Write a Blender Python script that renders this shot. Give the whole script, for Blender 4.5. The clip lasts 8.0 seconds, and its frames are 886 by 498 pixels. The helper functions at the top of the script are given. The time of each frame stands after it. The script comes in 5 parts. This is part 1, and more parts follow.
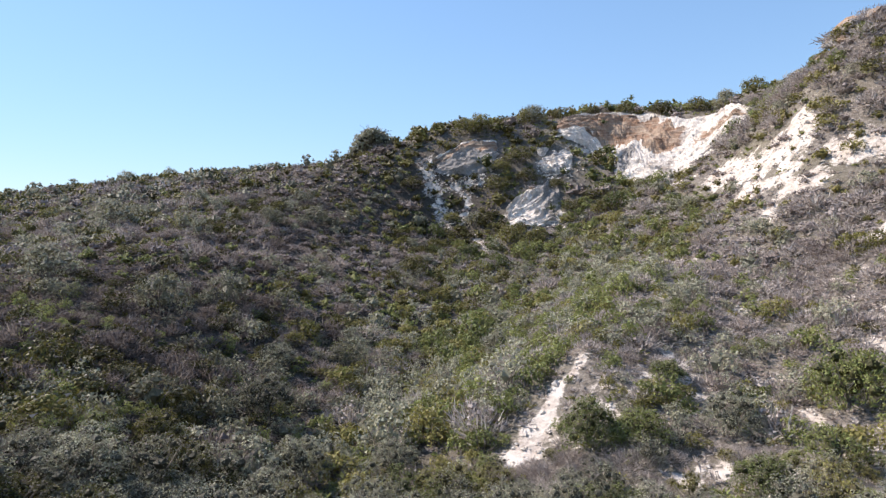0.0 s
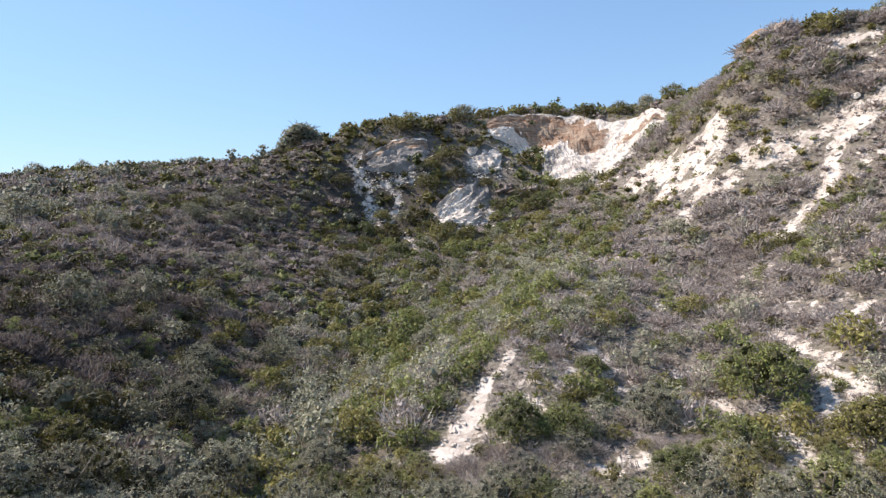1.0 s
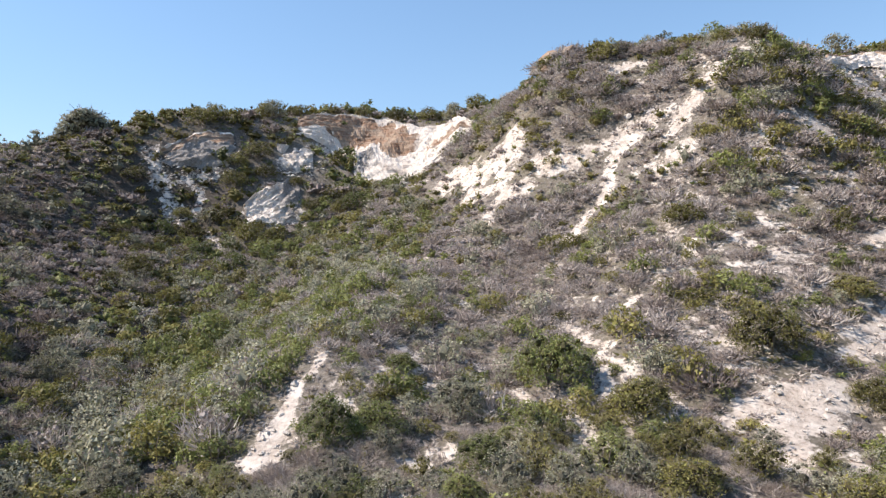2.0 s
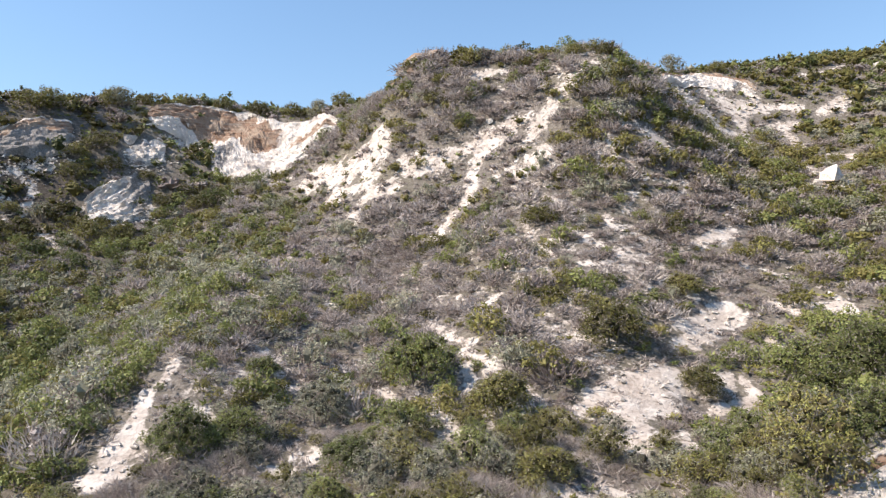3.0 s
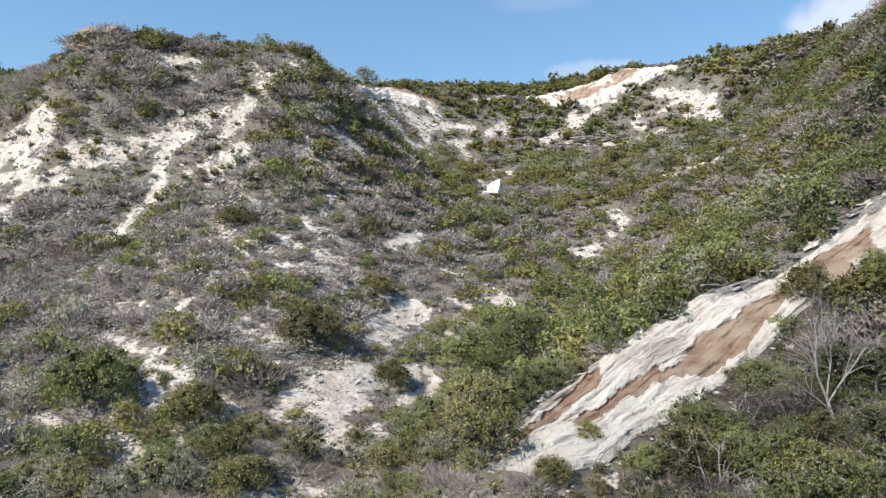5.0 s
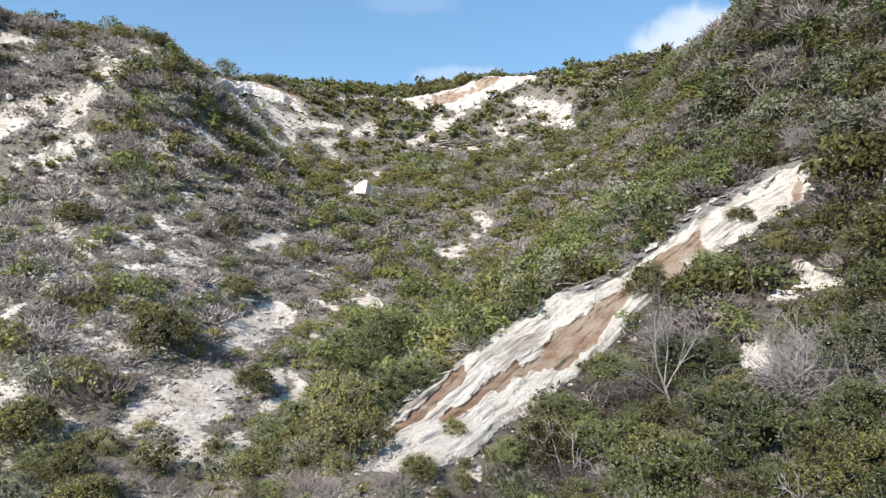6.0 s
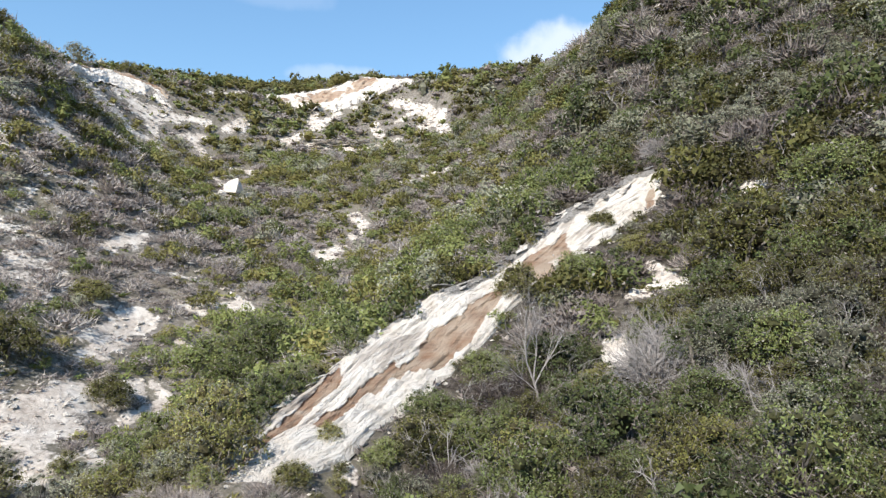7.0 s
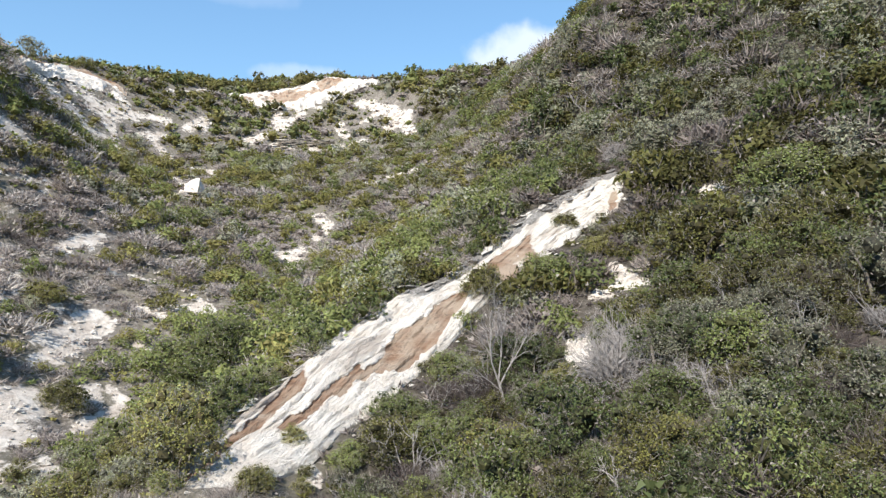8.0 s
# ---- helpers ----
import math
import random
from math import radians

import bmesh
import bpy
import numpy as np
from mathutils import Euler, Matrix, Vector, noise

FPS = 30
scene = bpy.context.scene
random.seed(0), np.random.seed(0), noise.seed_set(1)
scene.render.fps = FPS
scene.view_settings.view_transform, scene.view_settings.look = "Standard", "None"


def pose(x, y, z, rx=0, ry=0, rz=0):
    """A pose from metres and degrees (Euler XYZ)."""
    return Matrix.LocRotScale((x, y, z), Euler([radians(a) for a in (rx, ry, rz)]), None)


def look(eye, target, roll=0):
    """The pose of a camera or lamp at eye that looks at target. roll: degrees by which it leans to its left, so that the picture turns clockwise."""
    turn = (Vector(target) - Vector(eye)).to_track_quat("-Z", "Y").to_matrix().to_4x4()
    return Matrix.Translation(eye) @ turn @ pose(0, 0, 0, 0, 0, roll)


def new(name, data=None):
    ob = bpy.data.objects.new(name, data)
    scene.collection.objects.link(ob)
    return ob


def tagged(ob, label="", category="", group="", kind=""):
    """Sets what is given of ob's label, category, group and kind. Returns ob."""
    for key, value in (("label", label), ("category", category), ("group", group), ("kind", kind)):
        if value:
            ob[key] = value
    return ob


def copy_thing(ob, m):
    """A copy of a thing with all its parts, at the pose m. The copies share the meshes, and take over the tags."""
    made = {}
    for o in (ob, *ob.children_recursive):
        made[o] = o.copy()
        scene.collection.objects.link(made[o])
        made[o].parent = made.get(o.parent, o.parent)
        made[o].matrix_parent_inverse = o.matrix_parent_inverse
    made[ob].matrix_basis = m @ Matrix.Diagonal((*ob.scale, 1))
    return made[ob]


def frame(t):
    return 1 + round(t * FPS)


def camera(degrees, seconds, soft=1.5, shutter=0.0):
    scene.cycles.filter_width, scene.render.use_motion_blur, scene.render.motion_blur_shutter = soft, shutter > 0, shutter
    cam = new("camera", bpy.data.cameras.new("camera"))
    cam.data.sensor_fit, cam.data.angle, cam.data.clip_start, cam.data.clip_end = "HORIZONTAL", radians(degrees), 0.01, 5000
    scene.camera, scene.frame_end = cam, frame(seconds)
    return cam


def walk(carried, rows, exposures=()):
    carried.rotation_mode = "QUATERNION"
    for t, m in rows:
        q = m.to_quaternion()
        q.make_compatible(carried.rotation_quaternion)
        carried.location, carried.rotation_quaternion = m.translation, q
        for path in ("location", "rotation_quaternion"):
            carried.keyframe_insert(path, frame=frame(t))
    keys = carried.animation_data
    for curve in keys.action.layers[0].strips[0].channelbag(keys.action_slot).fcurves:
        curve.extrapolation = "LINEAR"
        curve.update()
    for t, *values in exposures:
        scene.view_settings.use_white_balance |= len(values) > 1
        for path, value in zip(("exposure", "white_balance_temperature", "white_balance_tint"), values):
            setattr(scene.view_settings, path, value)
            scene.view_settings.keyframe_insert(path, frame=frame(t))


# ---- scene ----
cam = camera(69.7, 8.0, soft=1.35)
PATH = [
    (0.0, pose(0, 0, 14, 90.00, 0.27, 0.00)),
    (0.5, pose(0, 0, 14, 89.95, 0.27, -0.20)),
    (1.0, pose(0, 0, 14, 89.80, 0.08, -6.28)),
    (1.2, pose(0, 0, 14, 89.80, 0.08, -10.98)),
    (1.5, pose(0, 0, 14, 89.76, 0.08, -16.23)),
    (1.7, pose(0, 0, 14, 89.80, 0.00, -19.16)),
    (2.8, pose(0, 0, 14, 89.87, -0.25, -32.55)),
    (3.0, pose(0, 0, 14, 89.87, -0.27, -35.13)),
    (3.5, pose(0, 0, 14, 89.95, -0.38, -42.11)),
    (4.0, pose(0, 0, 14, 90.05, -0.40, -49.29)),
    (4.5, pose(0, 0, 14, 90.13, -0.46, -55.76)),
    (4.7, pose(0, 0, 14, 90.17, -0.48, -58.19)),
    (5.8, pose(0, 0, 14, 90.33, -0.48, -71.38)),
    (6.0, pose(0, 0, 14, 90.39, -0.48, -73.73)),
    (6.5, pose(0, 0, 14, 90.54, -0.49, -79.41)),
    (7.0, pose(0, 0, 14, 90.63, -0.49, -84.80)),
    (7.5, pose(0, 0, 14, 90.68, -0.42, -87.85)),
    (8.0, pose(0, 0, 14, 90.77, -0.50, -87.90)),
]
# the camera's own exposure and white balance drift a little as the bright spur fills the view
walk(cam, PATH, exposures=[
    (0.0, 0.60, 6400, 17), (1.5, 0.58, 6550, 16), (2.8, 0.62, 6550, 16), (3.5, 0.55, 6400, 14), (4.0, 0.46, 6320, 12), (4.5, 0.36, 6240, 10), (5.8, 0.43, 6120, 8),
    (7.0, 0.54, 6080, 8), (8.0, 0.60, 6120, 8)])

# ---- light ----
SUN_AZ, SUN_EL = -65.0, 42.0  # degrees clockwise from +y, degrees above the horizon


def sums(nt, op, a, b=None):
    node = nt.nodes.new("ShaderNodeMath")
    node.operation = op
    for k, v in enumerate((a, b)):
        if isinstance(v, (int, float)):
            node.inputs[k].default_value = v
        elif v is not None:
            nt.links.new(v, node.inputs[k])
    return node.outputs[0]


def dot(nt, a, b):
    node = nt.nodes.new("ShaderNodeVectorMath")
    node.operation = "DOT_PRODUCT"
    nt.links.new(a, node.inputs[0])
    node.inputs[1].default_value = b
    return node.outputs["Value"]


def make_world():
    world = bpy.data.worlds.new("sky")
    world.use_nodes = True
    nt = world.node_tree
    sky = nt.nodes.new("ShaderNodeTexSky")
    sky.sky_type, sky.sun_disc = "NISHITA", False
    sky.sun_elevation, sky.sun_rotation = radians(SUN_EL), radians(SUN_AZ)
    sky.air_density, sky.dust_density, sky.ozone_density = 0.85, 0.0, 1.0
    deep = nt.nodes.new("ShaderNodeHueSaturation")
    deep.inputs["Hue"].default_value, deep.inputs["Saturation"].default_value = 0.490, 1.04
    nt.links.new(sky.outputs[0], deep.inputs["Color"])
    soft = nt.nodes.new("ShaderNodeVectorMath")  # tones down the sky's glow towards the sun, like highlight rolloff
    soft.operation = "SCALE"
    nt.links.new(deep.outputs[0], soft.inputs[0])
    nt.links.new(sums(nt, "DIVIDE", 1.42, sums(nt, "ADD", sums(nt, "MULTIPLY", dot(nt, deep.outputs[0], (0.3, 0.5, 0.2)), 0.23), 1.0)), soft.inputs["Scale"])
    way = nt.nodes.new("ShaderNodeTexCoord").outputs["Generated"]
    puff = nt.nodes.new("ShaderNodeTexNoise")
    puff.inputs["Scale"].default_value, puff.inputs["Detail"].default_value = 14.0, 5.0
    nt.links.new(way, puff.inputs["Vector"])
    colour = soft.outputs[0]
    # small fair-weather clouds: bearing, height, half width, half height (degrees), thickness
    for bearing, high, wide, tall, thick in ((95.0, 17.4, 5.2, 3.0, 0.85), (75.0, 15.6, 4.0, 1.0, 0.35), (70.5, 21.5, 4.0, 1.2, 0.12)):
        a, e = radians(bearing), radians(high)
        across = dot(nt, way, (math.cos(a), -math.sin(a), 0))
        up = dot(nt, way, (-math.sin(a) * math.sin(e), -math.cos(a) * math.sin(e), math.cos(e)))
        ahead = dot(nt, way, (math.sin(a) * math.cos(e), math.cos(a) * math.cos(e), math.sin(e)))
        q = sums(nt, "ADD", sums(nt, "POWER", sums(nt, "ABSOLUTE", sums(nt, "DIVIDE", across, math.sin(radians(wide)))), 2.0),
                 sums(nt, "POWER", sums(nt, "ABSOLUTE", sums(nt, "DIVIDE", up, math.sin(radians(tall)))), 2.0))
        edge = sums(nt, "SUBTRACT", sums(nt, "MULTIPLY", puff.outputs[0], 2.6), q)
        fade = nt.nodes.new("ShaderNodeMapRange")
        fade.interpolation_type = "SMOOTHSTEP"
        fade.inputs[1].default_value, fade.inputs[2].default_value, fade.inputs[4].default_value = 0.1, 1.0, thick
        nt.links.new(edge, fade.inputs[0])
        mask = sums(nt, "MULTIPLY", fade.outputs[0], sums(nt, "GREATER_THAN", ahead, 0.5))
        blend = nt.nodes.new("ShaderNodeMix")
        blend.data_type = "RGBA"
        nt.links.new(mask, blend.inputs[0])
        nt.links.new(colour, blend.inputs[6])
        blend.inputs[7].default_value = (4.3, 4.5, 5.0, 1)
        colour = blend.outputs[2]
    nt.links.new(colour, nt.nodes["Background"].inputs[0])
    nt.nodes["Background"].inputs[1].default_value = 0.158
    scene.world = world


make_world()
sun = new("sun", bpy.data.lights.new("sun", "SUN"))
sun.data.energy, sun.data.angle, sun.data.color = 5.4, radians(0.53), (1.0, 0.92, 0.79)
az, el = radians(SUN_AZ), radians(SUN_EL)
sun.matrix_basis = look((0, 0, 120), Vector((0, 0, 120)) - Vector((math.sin(az) * math.cos(el), math.cos(az) * math.cos(el), math.sin(el))))

# ---- landform: crest, slope and gully lines of the hillside (x, y, height) ----
LEFT_RIDGE = [
    (-85.7, 123.1, 23.7), (-64.4, 124.3, 26.4), (-41.9, 123.1, 28.7), (-22.9, 115.7, 28.5), (-15.8, 108.9, 29.4), (-7.7, 103.7, 30.9),
    (-0.3, 102.0, 32.2),
]
AMPHI_RIM = [
    (8.8, 102.6, 33.8), (18.3, 99.3, 33.4), (26.6, 97.4, 33.6), (34.4, 92.8, 32.8), (38.4, 86.9, 32.4),
]
SPUR_CREST = [
    (38.3, 83.7, 33.2), (39.5, 71.8, 32.7), (39.7, 61.2, 34.7), (44.4, 55.4, 34.8), (49.1, 48.5, 34.4), (50.8, 42.1, 33.2),
]
BOWL_RIM = [
    (70.6, 52.5, 37.0), (87.1, 49.2, 38.6), (99.0, 43.1, 40.7), (106.1, 35.9, 42.2), (107.6, 22.6, 44.0), (103.3, 11.7, 42.2),
]
RIGHT_CREST = [
    (101.3, 11.6, 42.6), (98.0, 2.4, 41.8), (87.8, -5.6, 38.8), (75.5, -8.8, 37.6), (58.8, -12.0, 36.0),
]
LEFT_SLOPE = [
    (-30.3, 47.1, 12.2), (-25.7, 54.2, 13.0), (-21.0, 71.0, 16.0), (-12.4, 85.1, 18.7), (-21.3, 35.0, 9.1), (-17.2, 42.7, 8.9),
    (-11.1, 55.9, 9.4), (-6.8, 73.7, 12.7), (-15.2, 27.0, 6.7), (-12.3, 36.0, 5.7), (-8.8, 44.1, 5.5), (-13.3, 21.2, 5.9),
    (-10.3, 25.5, 4.1),
]
AMPHI = [
    (0.5, 90.0, 17.4), (4.0, 96.9, 28.0), (10.3, 85.4, 17.9), (14.7, 93.9, 27.5), (15.7, 78.4, 14.7), (21.9, 89.3, 24.4),
    (25.2, 84.3, 22.2), (31.2, 88.7, 27.4), (30.9, 83.5, 24.2), (34.8, 83.0, 27.6),
]
GULLY = [
    (19.1, 83.9, 18.5), (10.8, 69.2, 11.5), (6.1, 59.7, 8.0), (0.6, 48.0, 4.8), (-3.2, 37.9, 3.3), (-5.0, 28.6, 2.4),
]
SPUR_FACE = [
    (23.6, 78.5, 19.3), (29.3, 74.5, 21.8), (35.3, 74.0, 27.4), (15.0, 49.8, 11.5), (8.0, 35.1, 8.2), (6.1, 29.4, 5.4),
    (30.0, 65.4, 19.9), (24.4, 45.9, 11.4), (16.8, 32.9, 6.9), (10.9, 23.6, 4.7), (38.0, 49.0, 23.1), (32.4, 38.1, 15.1),
    (24.6, 28.9, 9.2), (18.5, 21.7, 6.2), (13.8, 17.7, 4.9), (43.5, 41.4, 25.0), (40.9, 33.7, 17.5), (34.3, 25.9, 11.1),
    (27.5, 20.0, 7.4), (22.8, 16.2, 5.6),
]
SPUR_EDGE = [
    (53.0, 39.4, 28.9), (55.5, 35.7, 23.6), (50.3, 28.9, 17.8), (43.9, 23.9, 13.0), (35.6, 20.4, 8.5), (27.7, 18.0, 6.0),
    (19.6, 14.7, 4.6),
]
GULLY2 = [
    (74.3, 47.2, 31.6), (73.5, 40.7, 25.9), (64.3, 27.6, 19.5), (54.7, 19.4, 14.9), (48.0, 14.0, 12.2), (38.7, 13.7, 9.2),
    (28.2, 13.0, 6.5), (20.1, 11.2, 5.7),
]
BOWL = [
    (87.6, 39.4, 33.3), (86.6, 31.0, 28.8), (85.6, 20.5, 28.2), (98.3, 18.3, 36.6), (71.6, 25.5, 21.9), (62.3, 14.8, 17.4),
    (93.3, 11.4, 32.9),
]
RIGHT_SLOPE = [
    (79.8, 6.2, 27.2), (55.3, 8.7, 14.5), (39.9, 9.4, 8.8), (29.9, 10.0, 7.2), (70.0, 0.4, 26.2), (47.9, 2.8, 15.7),
    (67.9, -4.4, 28.8), (48.9, -3.2, 18.8), (55.4, -8.4, 25.9), (48.1, -9.5, 21.3), (52.5, -12.6, 28.5), (49.4, -16.2, 28.9),
]
RIGHT_NEAR = [
    (19.0, -0.8, 6.4), (20.2, 3.3, 5.8), (25.0, 0.5, 7.5), (27.7, -4.3, 9.8), (35.1, -8.0, 13.9), (20.4, -6.7, 9.0),
    (23.9, -8.9, 11.2), (28.6, -11.9, 14.3), (39.9, -13.1, 20.3), (41.1, -20.6, 26.3), (29.3, -17.2, 17.4), (22.0, -12.9, 12.6),
    (16.0, -9.3, 9.3), (40.8, -25.3, 28.7),
]
SCARP_TOP = [
    (21.2, 9.6, 6.9), (23.4, 8.9, 7.7), (25.6, 7.9, 8.5), (27.8, 6.9, 9.6), (29.4, 5.9, 10.4), (30.9, 4.8, 11.0), (32.6, 3.6, 12.1),
    (35.2, 0.8, 13.0), (37.6, -1.5, 14.8), (39.4, -3.6, 16.4), (41.1, -6.3, 18.0), (42.3, -8.7, 19.2), (42.9, -10.5, 20.0),
]
SCARP_FOOT = [
    (19.0, 8.3, 6.5), (20.0, 7.0, 6.4), (22.1, 5.7, 6.6), (24.1, 4.8, 7.2), (26.6, 3.4, 8.1), (28.6, 2.0, 9.1), (30.6, 0.5, 10.2),
    (32.0, -0.4, 11.1), (33.9, -1.7, 12.4), (35.3, -3.3, 13.3), (36.9, -5.2, 14.6), (38.3, -7.2, 15.6), (40.0, -10.0, 17.3),
]
AROUND = [
    (0, 0, 3.0), (-30, 5, 2.0), (-40, 30, 4.0), (-80, 60, 10.0), (-110, 80, 20.0), (-140, 110, 25.0), (0, -40, 0.0), (-60, -40, 0.0),
    (-130, 20, 8.0), (40, -60, 14.0), (20, -30, 8.0), (62, -42, 39.0), (90, -60, 42.0), (-90, 220, 27.0), (0, 200, 30.0), (10, 118, 32.5),
    (30, 112, 36.2), (45, 98, 35.4), (62, 100, 37.5), (46, 72, 33.0),
]
BEYOND = [
    (51, 63, 33.5), (57, 57, 33.5), (60, 50, 33.0), (75, 75, 36.0), (140, 70, 42.0), (140, 0, 43.0), (110, -30, 42.0), (120, 160, 38.0),
    (200, 60, 42.0), (-60, -150, -6.0), (60, -150, 10.0), (-220, 0, 5.0), (-220, 220, 26.0), (200, 220, 38.0), (220, -120, 40.0),
]


def spline_weights(pts):
    """Thin-plate surface through the landform lines."""
    p = np.array(pts, float)
    d = np.hypot(p[:, None, 0] - p[None, :, 0], p[:, None, 1] - p[None, :, 1])
    k = np.where(d > 0, d * d * np.log(np.maximum(d, 1e-9)), 0.0) + np.eye(len(p)) * 2.0
    q = np.c_[np.ones(len(p)), p[:, :2]]
    a = np.block([[k, q], [q.T, np.zeros((3, 3))]])
    return p[:, :2], np.linalg.solve(a, np.r_[p[:, 2], 0, 0, 0])


CENTRES, WEIGHTS = spline_weights(LEFT_RIDGE + AMPHI_RIM + SPUR_CREST + BOWL_RIM + RIGHT_CREST + LEFT_SLOPE + AMPHI + GULLY
                                  + SPUR_FACE + SPUR_EDGE + GULLY2 + BOWL + RIGHT_SLOPE + RIGHT_NEAR + SCARP_TOP + SCARP_FOOT + AROUND + BEYOND)


def lattice(ix, iy, seed):
    n = (ix.astype(np.int64) * 374761393 + iy.astype(np.int64) * 668265263 + seed * 974711) & 0x7FFFFFFF
    n = ((n ^ (n >> 13)) * 1274126177) & 0x7FFFFFFF
    return ((n ^ (n >> 16)) & 0xFFFF) / 65535.0


def bumps(x, y, size, seed, octaves=3):
    """Smooth value noise from -1 to 1 with features of the given size in metres."""
    total, amp, norm = 0.0, 1.0, 0.0
    for o in range(octaves):
        u, v = np.asarray(x, float) / size + 17.3 * o, np.asarray(y, float) / size - 9.1 * o
        iu, iv = np.floor(u), np.floor(v)
        fu, fv = u - iu, v - iv
        fu, fv = fu * fu * (3 - 2 * fu), fv * fv * (3 - 2 * fv)
        a, b = lattice(iu, iv, seed + o), lattice(iu + 1, iv, seed + o)
        c, d = lattice(iu, iv + 1, seed + o), lattice(iu + 1, iv + 1, seed + o)
        total = total + amp * ((a + (b - a) * fu) * (1 - fv) + (c + (d - c) * fu) * fv - 0.5) * 2
        norm, amp, size = norm + amp, amp * 0.5, size * 0.5
    return total / norm


def height(x, y, rough=True):
    x, y = np.asarray(x, float), np.asarray(y, float)
    flat_x, flat_y = x.ravel(), y.ravel()
    out = np.empty(flat_x.shape)
    for s in range(0, len(flat_x), 20000):
        px, py = flat_x[s:s + 20000], flat_y[s:s + 20000]
        reach = np.maximum(1.0, np.hypot(px - 20, py - 40) / 210.0)  # beyond the hills the ground runs out level
        qx, qy = 20 + (px - 20) / reach, 40 + (py - 40) / reach
        d2 = (qx[:, None] - CENTRES[None, :, 0]) ** 2 + (qy[:, None] - CENTRES[None, :, 1]) ** 2
        k = 0.5 * d2 * np.log(np.maximum(d2, 1e-9))
        z = k @ WEIGHTS[:-3] + WEIGHTS[-3] + WEIGHTS[-2] * qx + WEIGHTS[-1] * qy
        out[s:s + 20000] = z - 12.0 * np.minimum(reach - 1.0, 3.0)
    # hollow weathered out below the rim of the amphitheatre
    out -= 3.2 * np.exp(-((flat_x - 24.0) / 5.5) ** 2 - ((flat_y - 95.3) / 2.6) ** 2)
    if rough:
        out = out + 0.45 * bumps(flat_x, flat_y, 7.0, 3) + 0.13 * bumps(flat_x, flat_y, 1.6, 8, 2)
    return out.reshape(x.shape)

# ---- materials ----
def ramp(nt, fac, stops):
    node = nt.nodes.new("ShaderNodeValToRGB")
    while len(node.color_ramp.elements) < len(stops):
        node.color_ramp.elements.new(0.5)
    for e, (pos, col) in zip(node.color_ramp.elements, stops):
        e.position, e.color = pos, (*col, 1)
    nt.links.new(fac, node.inputs[0])
    return node.outputs[0]


def noise_tex(nt, scale, detail=4.0, rough=0.55, vector=None):
    node = nt.nodes.new("ShaderNodeTexNoise")
    node.inputs["Scale"].default_value, node.inputs["Detail"].default_value, node.inputs["Roughness"].default_value = scale, detail, rough
    if vector is None:
        vector = nt.nodes.new("ShaderNodeTexCoord").outputs["Object"]
    nt.links.new(vector, node.inputs["Vector"])
    return node.outputs[0]


def attribute(nt, name):
    node = nt.nodes.new("ShaderNodeAttribute")
    node.attribute_name = name
    return node.outputs["Fac"]


def calc(nt, op, a, b=None, c=None, clamp=False):
    node = nt.nodes.new("ShaderNodeMath")
    node.operation, node.use_clamp = op, clamp
    for k, v in enumerate((a, b, c)):
        if v is None:
            continue
        if isinstance(v, (int, float)):
            node.inputs[k].default_value = v
        else:
            nt.links.new(v, node.inputs[k])
    return node.outputs[0]


def mix(nt, fac, a, b):
    node = nt.nodes.new("ShaderNodeMix")
    node.data_type = "RGBA"
    for k, v in ((0, fac), (6, a), (7, b)):
        if isinstance(v, tuple):
            node.inputs[k].default_value = (*v, 1)
        elif isinstance(v, (int, float)):
            node.inputs[k].default_value = v
        else:
            nt.links.new(v, node.inputs[k])
    return node.outputs[2]


def material(name, rough=0.9):
    m = bpy.data.materials.new(name)
    m.use_nodes = True
    b = m.node_tree.nodes["Principled BSDF"]
    b.inputs["Roughness"].default_value = rough
    b.inputs["Specular IOR Level"].default_value = 0.2
    return m, m.node_tree, b


def relief(nt, b, fac, strength, distance):
    node = nt.nodes.new("ShaderNodeBump")
    node.inputs["Strength"].default_value, node.inputs["Distance"].default_value = strength, distance
    nt.links.new(fac, node.inputs["Height"])
    nt.links.new(node.outputs[0], b.inputs["Normal"])


